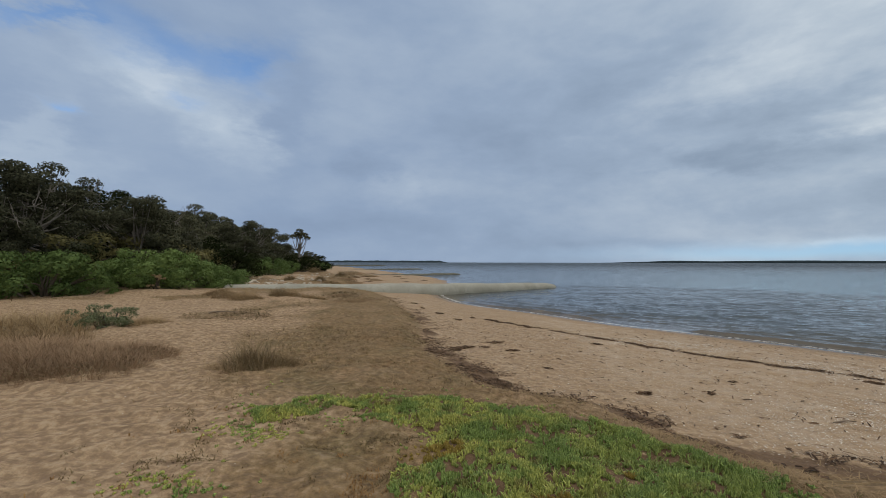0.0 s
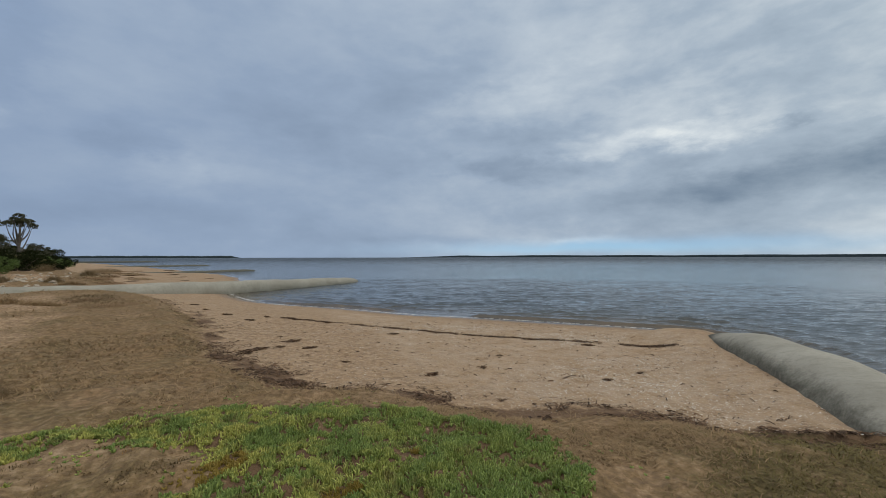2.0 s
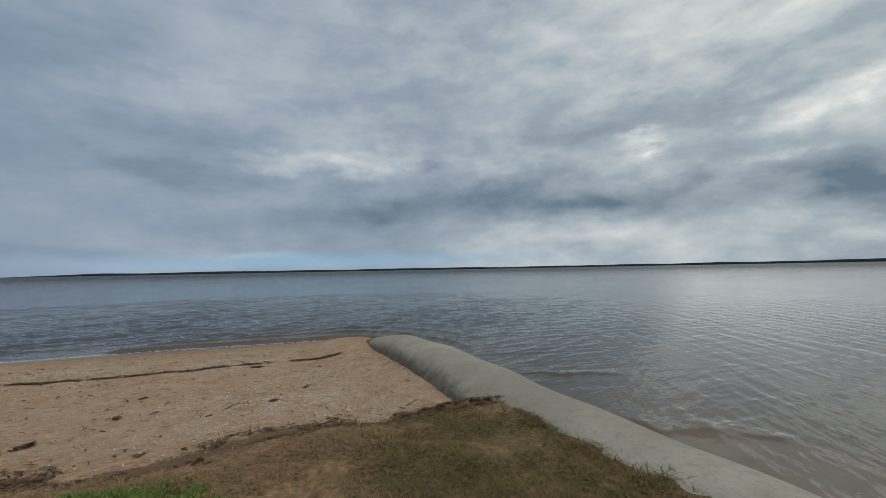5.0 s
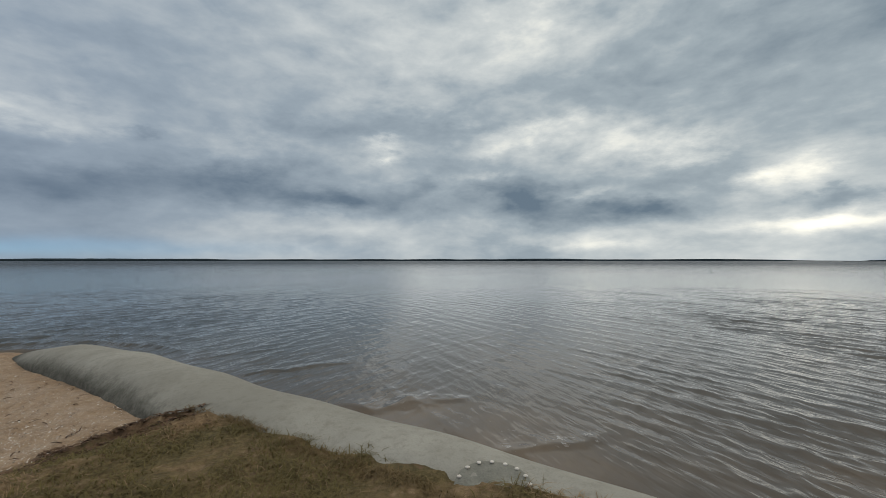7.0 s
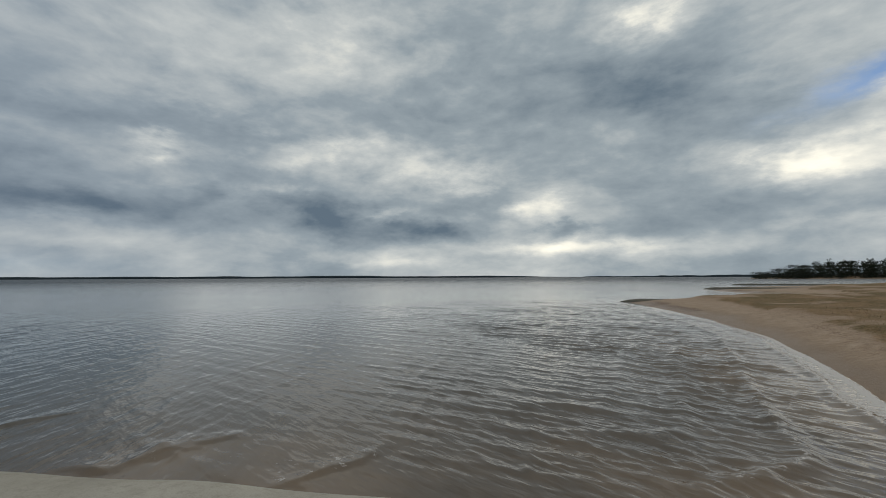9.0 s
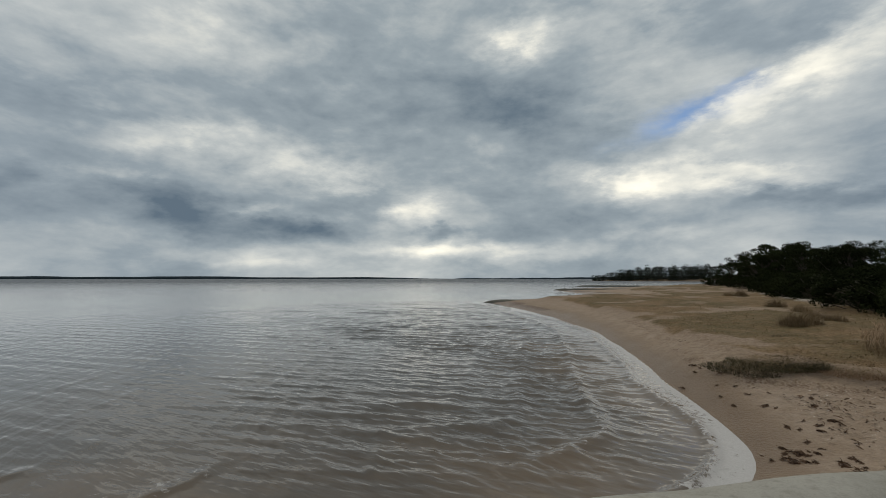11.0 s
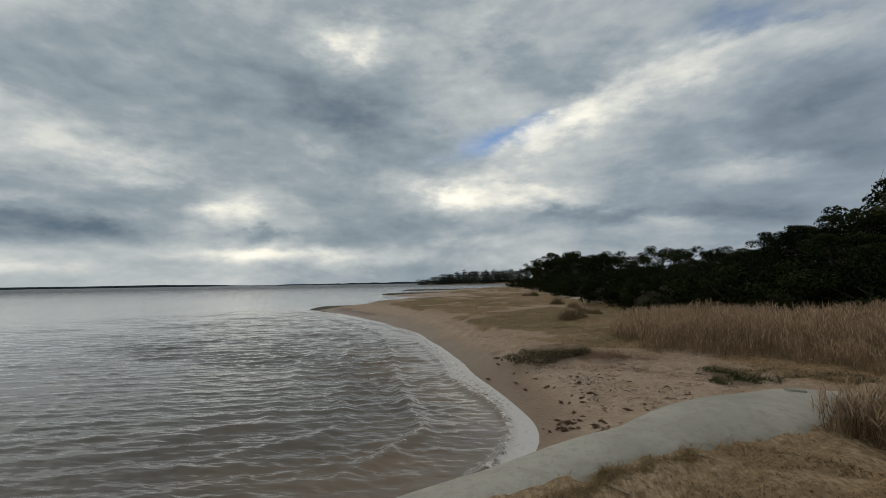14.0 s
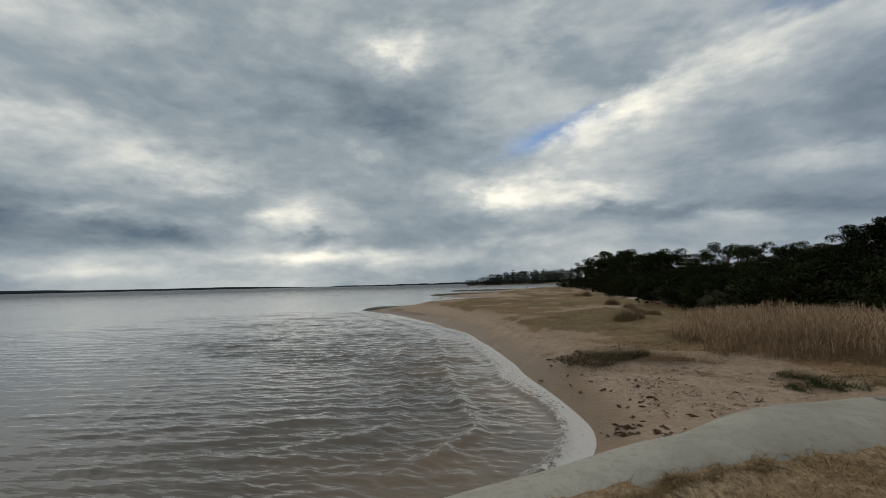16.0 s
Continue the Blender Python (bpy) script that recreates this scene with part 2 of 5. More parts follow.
def plain(name, dark, light, scale=6.0, rough=0.8, spec=0.25, relief=0.0, size=0.01, per=0.0):
    """A two-tone natural surface: coarse and fine variation, and a change from piece to piece."""
    m, gr, b = material(name, rough, spec)
    p = where(gr)
    f = gr.math("ADD", gr.math("MULTIPLY", gr.noise(p, scale, 4), 0.6), gr.math("MULTIPLY", gr.noise(p, scale * 9, 3), 0.4))
    if per:
        isl = gr.node("ShaderNodeNewGeometry").outputs["Random Per Island"]
        f = gr.math("ADD", f, gr.math("MULTIPLY", gr.math("SUBTRACT", isl, 0.5), per))
    wire(gr, gr.ramp(f, [(0.25, dark), (0.75, light)]), b.inputs["Base Color"])
    if relief:
        bump(gr, b, gr.noise(p, scale * 6, 5), relief, size)
    return m


def ground_material():
    m, gr, b = material("beach_ground", 0.92, 0.15)
    p = where(gr)
    big, mid, fine, grit = gr.noise(p, 0.35, 4), gr.noise(p, 2.2, 5, 0.6), gr.noise(p, 22, 4, 0.65), gr.noise(p, 140, 2, 0.6)
    sand = gr.mix(big, (0.405, 0.270, 0.158), (0.495, 0.352, 0.214))
    sand = gr.mix(gr.ramp(grit, [(0.30, 0.0), (0.70, 0.75)]), sand, (0.20, 0.134, 0.080))
    sand = gr.mix(gr.ramp(fine, [(0.45, 0.0), (0.8, 0.5)]), sand, (0.25, 0.160, 0.093))
    calm = gr.math('MULTIPLY_ADD', gr.attr('shells'), -0.75, 1.0)
    blotch = gr.noise(gr.vec('ADD', p, (3.1, 8.7, 0.0)), 13.0, 3, 0.55)
    sand = gr.mix(gr.math('MULTIPLY', calm, gr.ramp(blotch, [(0.47, 0.0), (0.60, 0.85)])), sand, (0.225, 0.148, 0.090))
    sand = gr.mix(gr.math('MULTIPLY', calm, gr.ramp(blotch, [(0.34, 0.35), (0.46, 0.0)])), sand, (0.55, 0.415, 0.275))
    # shell grit: pale specks, dense in drifts
    speck = gr.node("ShaderNodeTexVoronoi", {"Vector": p, "Scale": 62.0})
    tone = gr.node("ShaderNodeSeparateColor", {0: speck.outputs["Color"]}).outputs[0]
    drift = gr.math("MULTIPLY", gr.attr("shells"), gr.ramp(mid, [(0.35, 0.15), (0.65, 1.0)]))
    chosen = gr.math("GREATER_THAN", gr.math("ADD", tone, gr.math("MULTIPLY", drift, 0.45)), 0.997)
    small = gr.math("LESS_THAN", speck.outputs["Distance"], 0.34)
    sand = gr.mix(gr.math("MULTIPLY", gr.math("MULTIPLY", chosen, small), 0.9), sand, (0.62, 0.55, 0.46))
    sand = gr.mix(gr.math("MULTIPLY", gr.attr("drab"), 0.7), sand, gr.mix(gr.noise(p, 17, 4, 0.7), (0.16, 0.118, 0.082), (0.40, 0.31, 0.225)))
    sand = gr.mix(gr.math("MULTIPLY", drift, 0.36), sand, gr.mix(grit, (0.36, 0.27, 0.19), (0.66, 0.56, 0.45)))
    wet = gr.attr("wet")
    sand = gr.mix(wet, sand, gr.mix(mid, (0.17, 0.115, 0.07), (0.23, 0.16, 0.10)))
    # thin turf: straw, dull green and bare soil
    turf = gr.mix(gr.ramp(mid, [(0.35, 0.0), (0.65, 1.0)]), (0.265, 0.165, 0.086), (0.190, 0.128, 0.056))
    turf = gr.mix(gr.ramp(gr.noise(p, 1.1, 4, 0.6), [(0.50, 0.0), (0.66, 0.75)]), turf, (0.31, 0.215, 0.125))
    turf = gr.mix(gr.ramp(gr.noise(gr.vec("ADD", p, (7.0, 3.0, 0.0)), 0.9, 4, 0.6), [(0.52, 0.0), (0.66, 0.6)]), turf, (0.120, 0.098, 0.042))
    turf = gr.mix(gr.ramp(fine, [(0.45, 0.0), (0.62, 0.75)]), turf, (0.27, 0.180, 0.095))
    turf = gr.mix(gr.ramp(gr.noise(p, 60, 3, 0.7), [(0.55, 0.0), (0.68, 0.6)]), turf, (0.085, 0.058, 0.030))
    turf = gr.mix(gr.ramp(blotch, [(0.44, 0.0), (0.62, 0.6)]), turf, (0.105, 0.070, 0.038))
    turf = gr.mix(gr.ramp(blotch, [(0.32, 0.5), (0.44, 0.0)]), turf, (0.34, 0.245, 0.155))
    lush = gr.math("MULTIPLY", gr.attr("lush"), gr.ramp(mid, [(0.34, 0.35), (0.6, 1.0)]))
    turf = gr.mix(lush, turf, gr.mix(gr.ramp(fine, [(0.35, 0.0), (0.65, 1.0)]), (0.070, 0.056, 0.025), (0.165, 0.128, 0.058)))
    ragged = gr.math("ADD", gr.attr("turf"), gr.math("MULTIPLY", gr.math("SUBTRACT", gr.math("ADD", mid, fine), 1.0), 0.9))
    col = gr.mix(gr.ramp(ragged, [(0.3, 0.0), (0.7, 1.0)]), sand, turf)
    litter_and_shade = gr.math("ADD", gr.attr("litter_and_shade"), gr.math("MULTIPLY", gr.math("SUBTRACT", gr.math("ADD", mid, fine), 1.0), 1.1))
    col = gr.mix(gr.ramp(litter_and_shade, [(0.42, 0.0), (0.68, 0.92)]), col, gr.mix(fine, (0.085, 0.052, 0.031), (0.20, 0.125, 0.075)))
    straw = gr.math("MULTIPLY", gr.attr("straw"), gr.ramp(mid, [(0.3, 0.35), (0.6, 0.95)]))
    col = gr.mix(straw, col, gr.mix(gr.ramp(gr.noise(gr.vec("MULTIPLY", p, (1.0, 0.4, 1.0)), 26, 5, 0.72), [(0.36, 0.0), (0.62, 1.0)]), (0.125, 0.088, 0.048), (0.40, 0.300, 0.185)))
    soil = gr.attr("soil")
    col = gr.mix(soil, col, gr.mix(fine, (0.05, 0.04, 0.025), (0.12, 0.09, 0.055)))
    wire(gr, col, b.inputs["Base Color"])
    wire(gr, gr.math("MULTIPLY_ADD", wet, -0.55, 0.94), b.inputs["Roughness"])
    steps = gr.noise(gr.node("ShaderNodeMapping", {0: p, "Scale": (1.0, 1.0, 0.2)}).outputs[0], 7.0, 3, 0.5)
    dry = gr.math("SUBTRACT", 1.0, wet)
    # hollows of the trodden relief are also darkened in base colour, as painted shade
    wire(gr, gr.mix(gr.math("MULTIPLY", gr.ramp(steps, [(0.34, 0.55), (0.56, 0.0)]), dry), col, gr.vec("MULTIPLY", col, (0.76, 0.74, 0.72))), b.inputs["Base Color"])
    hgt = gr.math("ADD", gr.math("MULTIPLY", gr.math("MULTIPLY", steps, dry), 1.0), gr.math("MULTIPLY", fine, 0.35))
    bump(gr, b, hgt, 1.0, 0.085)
    return m


def water_material():
    m, gr, b = material("bay_water", 0.06, 0.5)
    b.inputs["IOR"].default_value = 1.33
    p = where(gr)
    depth = gr.attr("depth")
    silt = gr.noise(p, 0.35, 4, 0.6)
    near = gr.math("ADD", depth, gr.math("MULTIPLY", gr.math("SUBTRACT", silt, 0.5), 0.5))
    col = gr.ramp(near, [(0.0, (0.125, 0.090, 0.056)), (0.13, (0.066, 0.052, 0.036)), (0.45, (0.036, 0.038, 0.034)), (1.0, (0.028, 0.040, 0.048))])
    lace = gr.noise(gr.vec("ADD", p, gr.vec("MULTIPLY", gr.noise(p, 2.5, 3, out="Color"), (0.5, 0.5, 0.0))), 7.5, 6, 0.72)
    foam = gr.ramp(gr.math("ADD", gr.attr("foam"), gr.math("MULTIPLY", gr.math("SUBTRACT", lace, 0.5), 2.2)), [(0.52, 0.0), (0.80, 1.0)])
    bubbles = gr.noise(p, 60, 2)
    col = gr.mix(gr.math("MULTIPLY", foam, gr.math("MULTIPLY_ADD", bubbles, 0.5, 0.5)), col, (0.56, 0.545, 0.515))
    wire(gr, col, b.inputs["Base Color"])
    wire(gr, gr.math("ADD", gr.math("MULTIPLY_ADD", foam, 0.5, 0.05), gr.math("MULTIPLY", gr.attr("distance"), 0.24)), b.inputs["Roughness"])
    breeze = gr.attr("breeze")

    def ripple(scale, detail, rough):
        """Ripples with long crests: along the open bay in the north, along the curved beach in the south."""
        out = []
        for turn, slim in ((-150, 0.30), (-8, 0.24)):
            v = gr.vec("MULTIPLY", gr.node("ShaderNodeMapping", {0: p, "Rotation": (0, 0, radians(turn))}).outputs[0], (slim, 1.0, 1.0))
            out.append(gr.noise(v, scale, detail, rough))
        return gr.math("ADD", gr.math("MULTIPLY", out[0], breeze), gr.math("MULTIPLY", out[1], gr.math("SUBTRACT", 1.0, breeze)))

    small, mid, far = ripple(9.0, 2, 0.5), ripple(2.8, 3, 0.5), ripple(0.45, 7, 0.68)
    hgt = gr.math("ADD", gr.math("MULTIPLY", small, gr.math("MULTIPLY_ADD", breeze, 0.10, 0.08)), gr.math("ADD", gr.math("MULTIPLY", mid, gr.math("MULTIPLY_ADD", gr.attr("distance"), 2.0, gr.math("MULTIPLY_ADD", breeze, 0.34, 0.20))), gr.math("MULTIPLY", far, gr.math("MULTIPLY_ADD", gr.attr("distance"), 3.4, gr.math("MULTIPLY", breeze, 0.5)))))
    calm = gr.math("MULTIPLY_ADD", gr.attr("chop"), 0.9, 0.1)
    n = bump(gr, b, hgt, 1.0, 0.22)
    wire(gr, calm, n.inputs["Strength"])
    # far off, dark diffuse imitates the weaker reflection of wave faces turned shoreward
    dimmed_face = gr.node("ShaderNodeBsdfDiffuse", {0: (0.045, 0.055, 0.065, 1)})
    mx = gr.node("ShaderNodeMixShader", {0: gr.math("MULTIPLY", gr.attr("distance"), 0.42), 1: b.outputs[0], 2: dimmed_face.outputs[0]})
    wire(gr, mx.outputs[0], m.node_tree.nodes["Material Output"].inputs[0])
    return m


def leaf_material(name, dark, light, rough=0.6, shine=0.12, through_light=0.18):
    m, gr, b = material(name, rough, shine)
    isl = gr.node("ShaderNodeNewGeometry").outputs["Random Per Island"]
    ob = gr.node("ShaderNodeObjectInfo").outputs["Random"]
    f = gr.math("ADD", gr.math("MULTIPLY", isl, 0.45), gr.math("ADD", gr.math("MULTIPLY", ob, 0.42), gr.math("MULTIPLY", gr.noise(where(gr), 0.9, 3), 0.35)))
    col = gr.ramp(f, [(0.1, dark), (0.95, light)])
    wire(gr, col, b.inputs["Base Color"])
    if through_light:
        t = gr.node("ShaderNodeBsdfTranslucent", {0: col})
        mx = gr.node("ShaderNodeMixShader", {0: through_light, 1: b.outputs[0], 2: t.outputs[0]})
        wire(gr, mx.outputs[0], m.node_tree.nodes["Material Output"].inputs[0])
    return m


def tube_material():
    """Sand-filled geotextile, weathered, with a dark algal flank low down."""
    m, gr, b = material("geotextile", 0.9, 0.15)
    p = where(gr)
    big, mid, fine, weave = gr.noise(p, 0.8, 5, 0.6), gr.noise(p, 4.5, 5, 0.6), gr.noise(p, 30, 3), gr.noise(p, 260, 2)
    col = gr.mix(gr.ramp(big, [(0.35, 0.0), (0.7, 1.0)]), (0.285, 0.270, 0.225), (0.405, 0.385, 0.325))
    col = gr.mix(gr.ramp(mid, [(0.5, 0.0), (0.8, 0.55)]), col, (0.22, 0.205, 0.165))
    col = gr.mix(gr.ramp(gr.noise(p, 11, 5, 0.7), [(0.5, 0.0), (0.72, 0.55)]), col, (0.19, 0.175, 0.14))
    col = gr.mix(gr.ramp(gr.noise(p, 75, 2, 0.6), [(0.5, 0.0), (0.7, 0.28)]), col, (0.17, 0.16, 0.13))
    col = gr.mix(gr.math("MULTIPLY", weave, 0.35), col, (0.20, 0.19, 0.155))
    weed = gr.math("ADD", gr.attr("algae"), gr.math("MULTIPLY", gr.math("SUBTRACT", gr.math("ADD", mid, fine), 1.0), 0.8))
    col = gr.mix(gr.ramp(weed, [(0.25, 0.0), (0.95, 0.92)]), col, gr.mix(fine, (0.045, 0.045, 0.036), (0.105, 0.10, 0.075)))
    wire(gr, col, b.inputs["Base Color"])
    bump(gr, b, gr.math("ADD", gr.math("MULTIPLY", mid, 1.0), gr.math("MULTIPLY", fine, 0.25)), 0.5, 0.03)
    return m


M_GROUND, M_WATER, M_TUBE = ground_material(), water_material(), tube_material()
# near black: self-shading of the backlit crowns is put into this leaf colour
M_LEAF = leaf_material("teatree_leaf_shaded", (0.004, 0.006, 0.003), (0.030, 0.036, 0.014), 0.9, 0.0, 0.0)
M_LEAF_GREY = leaf_material("banksia_leaf", (0.012, 0.015, 0.008), (0.100, 0.098, 0.058), 0.75, 0.05, 0.10)
M_SHRUB = leaf_material("green_shrub_leaf", (0.030, 0.055, 0.016), (0.150, 0.205, 0.062), 0.7, 0.08, 0.15)
M_SHRUB_OLIVE = leaf_material("olive_shrub_leaf", (0.040, 0.040, 0.018), (0.190, 0.165, 0.066), 0.7, 0.08, 0.15)
M_BARK = plain("grey_bark", (0.07, 0.058, 0.048), (0.24, 0.215, 0.185), 5, 0.9, 0.2, 0.6, 0.02)
M_STRAW = leaf_material("straw_grass", (0.17, 0.105, 0.05), (0.40, 0.285, 0.155), 0.7, 0.15, 0.2)
M_TURF = leaf_material("dry_turf_blade", (0.15, 0.098, 0.050), (0.35, 0.240, 0.130), 0.7, 0.15, 0.2)
M_REED = leaf_material("dry_reed", (0.110, 0.071, 0.040), (0.34, 0.235, 0.134), 0.7, 0.15, 0.2)
M_STEM = plain("shrub_stem", (0.04, 0.03, 0.022), (0.11, 0.09, 0.07), 5, 0.9, 0.2)
M_LUSH = leaf_material("olive_turf_blade", (0.052, 0.043, 0.017), (0.165, 0.130, 0.050), 0.7, 0.12, 0.15)
M_GREYGREEN = leaf_material("grey_green_leaf", (0.045, 0.055, 0.028), (0.15, 0.165, 0.085), 0.7, 0.1, 0.15)
M_DEAD = leaf_material("withered_sprig", (0.060, 0.040, 0.020), (0.20, 0.140, 0.066), 0.7, 0.1, 0.1)
M_RUST = leaf_material("reddened_sprig", (0.16, 0.085, 0.035), (0.36, 0.21, 0.085), 0.7, 0.1, 0.1)
M_SALT = leaf_material("saltbush_leaf", (0.022, 0.028, 0.011), (0.080, 0.088, 0.032), 0.7, 0.1, 0.1)
M_DARKGRASS = leaf_material("matted_dark_grass", (0.018, 0.018, 0.009), (0.078, 0.066, 0.030), 0.75, 0.08, 0.1)
M_RUSH = leaf_material("brown_rush", (0.090, 0.068, 0.038), (0.30, 0.215, 0.118), 0.7, 0.15, 0.15)


def samphire_material():
    m, gr, b = material("samphire", 0.5, 0.25)
    geo = gr.node("ShaderNodeNewGeometry")
    isl, p = geo.outputs["Random Per Island"], geo.outputs["Position"]
    green = gr.ramp(isl, [(0.0, (0.110, 0.165, 0.040)), (1.0, (0.290, 0.370, 0.105))])
    lime = gr.ramp(isl, [(0.0, (0.25, 0.26, 0.055)), (1.0, (0.56, 0.54, 0.15))])
    rust = gr.ramp(isl, [(0.0, (0.12, 0.075, 0.035)), (1.0, (0.28, 0.19, 0.08))])
    patch = gr.ramp(gr.noise(p, 3.2, 5, 0.65), [(0.44, 0.0), (0.58, 1.0)])
    east = gr.node("ShaderNodeSeparateXYZ", {0: p}).outputs[0]
    inner = gr.node("ShaderNodeMapRange", {0: east, 1: 0.5, 2: 1.9, 3: 1.0, 4: 0.25}).outputs[0]
    col = gr.mix(gr.math("MULTIPLY", patch, inner), green, lime)
    col = gr.mix(gr.ramp(gr.noise(p, 4.5, 4, 0.6), [(0.58, 0.0), (0.7, 0.75)]), col, rust)
    wire(gr, col, b.inputs["Base Color"])
    return m


M_SUCC = samphire_material()
M_PLUME = leaf_material("reed_plume", (0.24, 0.160, 0.095), (0.47, 0.340, 0.215), 0.8, 0.1, 0.25)
M_BRUSH = leaf_material("brown_brush", (0.145, 0.090, 0.052), (0.38, 0.255, 0.155), 0.75, 0.1, 0.15)
M_SUCC_GOLD = leaf_material("golden_samphire", (0.24, 0.17, 0.04), (0.42, 0.30, 0.06), 0.5, 0.3, 0.2)
M_WEED = plain("dried_seaweed", (0.036, 0.021, 0.013), (0.165, 0.098, 0.056), 14, 0.85, 0.2, 0.5, 0.01, 0.5)
M_SHELL = plain("bleached_shell", (0.46, 0.39, 0.31), (0.74, 0.68, 0.60), 12, 0.5, 0.4, 0.0, 0.0, 0.4)
M_STONE = plain("pale_limestone", (0.24, 0.20, 0.155), (0.46, 0.40, 0.32), 5, 0.9, 0.2, 0.6, 0.02, 0.3)
M_WOOD = plain("driftwood", (0.10, 0.07, 0.05), (0.25, 0.19, 0.14), 9, 0.9, 0.2, 0.5, 0.01)
M_PORT = plain("port_fabric", (0.17, 0.165, 0.135), (0.30, 0.29, 0.24), 9, 0.9, 0.15, 0.6, 0.02)
M_FAR = plain("far_woods", (0.020, 0.030, 0.036), (0.045, 0.058, 0.062), 0.02, 0.95, 0.0)
M_DARKWOOD = leaf_material("far_tree_leaf", (0.012, 0.017, 0.010), (0.036, 0.042, 0.024), 0.7, 0.1, 0.1)

# ---- plan of the shore ----
TUBE_AXIS = [(10.4, 7.2), (9.75, 6.15), (8.75, 4.8), (7.4, 3.35), (6.5, 2.5), (5.65, 1.6), (4.78, 0.62), (3.75, -0.48), (2.75, -1.47), (1.55, -2.5), (0.3, -3.68),
             (-0.3, -4.2), (-0.85, -4.64), (-1.5, -5.2), (-2.2, -5.75), (-2.95, -6.2), (-3.8, -6.6), (-4.8, -7.1)]
SHORE_N = [(-500, 900), (-160, 420), (-60, 215), (-26, 130), (-16, 100), (-9, 80), (-5, 66), (-2, 56), (-0.3, 46), (0.0, 38), (-0.6, 31), (-0.5, 27), (1.0, 21.8), (3.7, 18.2),
           (5.9, 15.0), (8.2, 12.7), (10.1, 10.5), (11.6, 8.2), (10.7, 6.0)]
SHORE_S = [(6.7, 1.6), (4.6, -0.6), (2.4, -2.7), (0.9, -4.2), (0.33, -5.6), (0.25, -6.8), (0.8, -8.3), (1.8, -10.5), (2.6, -12.4), (4.2, -15.8), (7.7, -21.4),
           (15.4, -30.0), (21.3, -36.2), (19, -38.5), (15, -47), (14, -56), (29.5, -76), (20, -88), (33, -100), (22, -120), (20, -150), (-5, -240), (10, -390), (105, -425), (135, -470), (60, -700)]
UPLAND_N = [(-520, 900), (-180, 420), (-85, 215), (-46, 130), (-32, 100), (-24, 80), (-17, 60), (-12, 48), (-8.5, 37), (-6.5, 28), (-2.9, 20.7), (-0.8, 13.4), (-0.25, 10.3), (0.1, 8.2),
            (0.75, 6.8), (1.05, 6.0), (1.9, 5.5), (2.7, 4.7), (3.2, 4.2), (4.0, 3.8), (4.7, 2.9), (5.4, 2.25)]
UPLAND_S = [(-2.9, -8.4), (-0.7, -9.6), (0.9, -10.3), (2.0, -13.5), (4.2, -19), (7.5, -24.5), (12, -32), (15.5, -36.5), (10, -47), (9, -56), (18, -75), (12, -90), (20, -100),
            (14, -120), (12, -150), (-15, -240), (0, -400), (100, -435), (130, -475), (50, -700)]
WOODS_N = [(-300, 560), (-110, 300), (-62, 200), (-38, 130), (-25, 80), (-20.5, 54), (-14.6, 28), (-11.0, 19.9), (-13.0, 17), (-15.0, 14.2), (-17, 8)]
WOODS_S = [(-18, -2), (-15, -10), (-9.5, -15.5), (-5.8, -20.2), (-4.7, -22.4), (-4.0, -31), (-0.5, -56), (7, -90), (5, -120), (4, -150), (-25, -240), (-5, -405), (95, -440), (125, -478), (45, -705)]
FAR_WEST = [(-4000, -3000), (-4000, 2500)]
def smooth_path(pts, count):
    """A Catmull-Rom curve through points, evenly sampled in its parameter."""
    p = np.array([2 * np.array(pts[0]) - np.array(pts[1]), *pts, 2 * np.array(pts[-1]) - np.array(pts[-2])], float)
    out = []
    for s in np.linspace(0, len(pts) - 1 - 1e-6, count):
        i, f = int(s), s - int(s)
        a, b, c, d = p[i:i + 4]
        out.append(0.5 * (2 * b + (c - a) * f + (2 * a - 5 * b + 4 * c - d) * f * f + (3 * b - a - 3 * c + d) * f ** 3))
    return np.array(out)


def eased(points):
    return [tuple(p) for p in smooth_path(points, 4 * len(points))]


LAND = eased(SHORE_N) + eased(SHORE_S) + FAR_WEST
UPLAND = eased(UPLAND_N) + eased(TUBE_AXIS[5:-2] + UPLAND_S) + FAR_WEST
WOODS = WOODS_N + WOODS_S + FAR_WEST
WAVELETS = (((7.0, 0.5), (6.9, -0.9), 0.06), ((9.2, 2.5), (9.6, 1.0), 0.05), ((5.5, -1.2), (5.5, -2.5), 0.035))
MAT_EDGE = [(-1.6, 4.6), (-0.7, 5.0), (0.3, 5.25), (1.4, 4.8), (2.0, 4.25), (2.45, 3.55), (2.6, 2.9), (2.35, 2.45), (1.8, 2.3), (1.2, 2.2), (0.5, 2.4), (0.0, 3.0), (0.0, 3.7), (0.0, 4.1),
            (-0.7, 4.5), (-1.4, 4.25)]


def inside_by(poly, x, y):
    """Signed distance in metres to the edge of a polygon: positive inside."""
    p = np.array(poly, float)
    q = np.roll(p, -1, 0)
    best = np.full(x.shape, 1e18)
    odd = np.zeros(x.shape, bool)
    for (ax, ay), (bx, by) in zip(p, q):
        dx, dy = bx - ax, by - ay
        s = np.clip(((x - ax) * dx + (y - ay) * dy) / (dx * dx + dy * dy + 1e-12), 0, 1)
        best = np.minimum(best, (x - ax - s * dx) ** 2 + (y - ay - s * dy) ** 2)
        if ay != by:
            odd ^= ((ay > y) != (by > y)) & (x < (bx - ax) * (y - ay) / (by - ay) + ax)
    return np.sqrt(best) * np.where(odd, 1, -1)


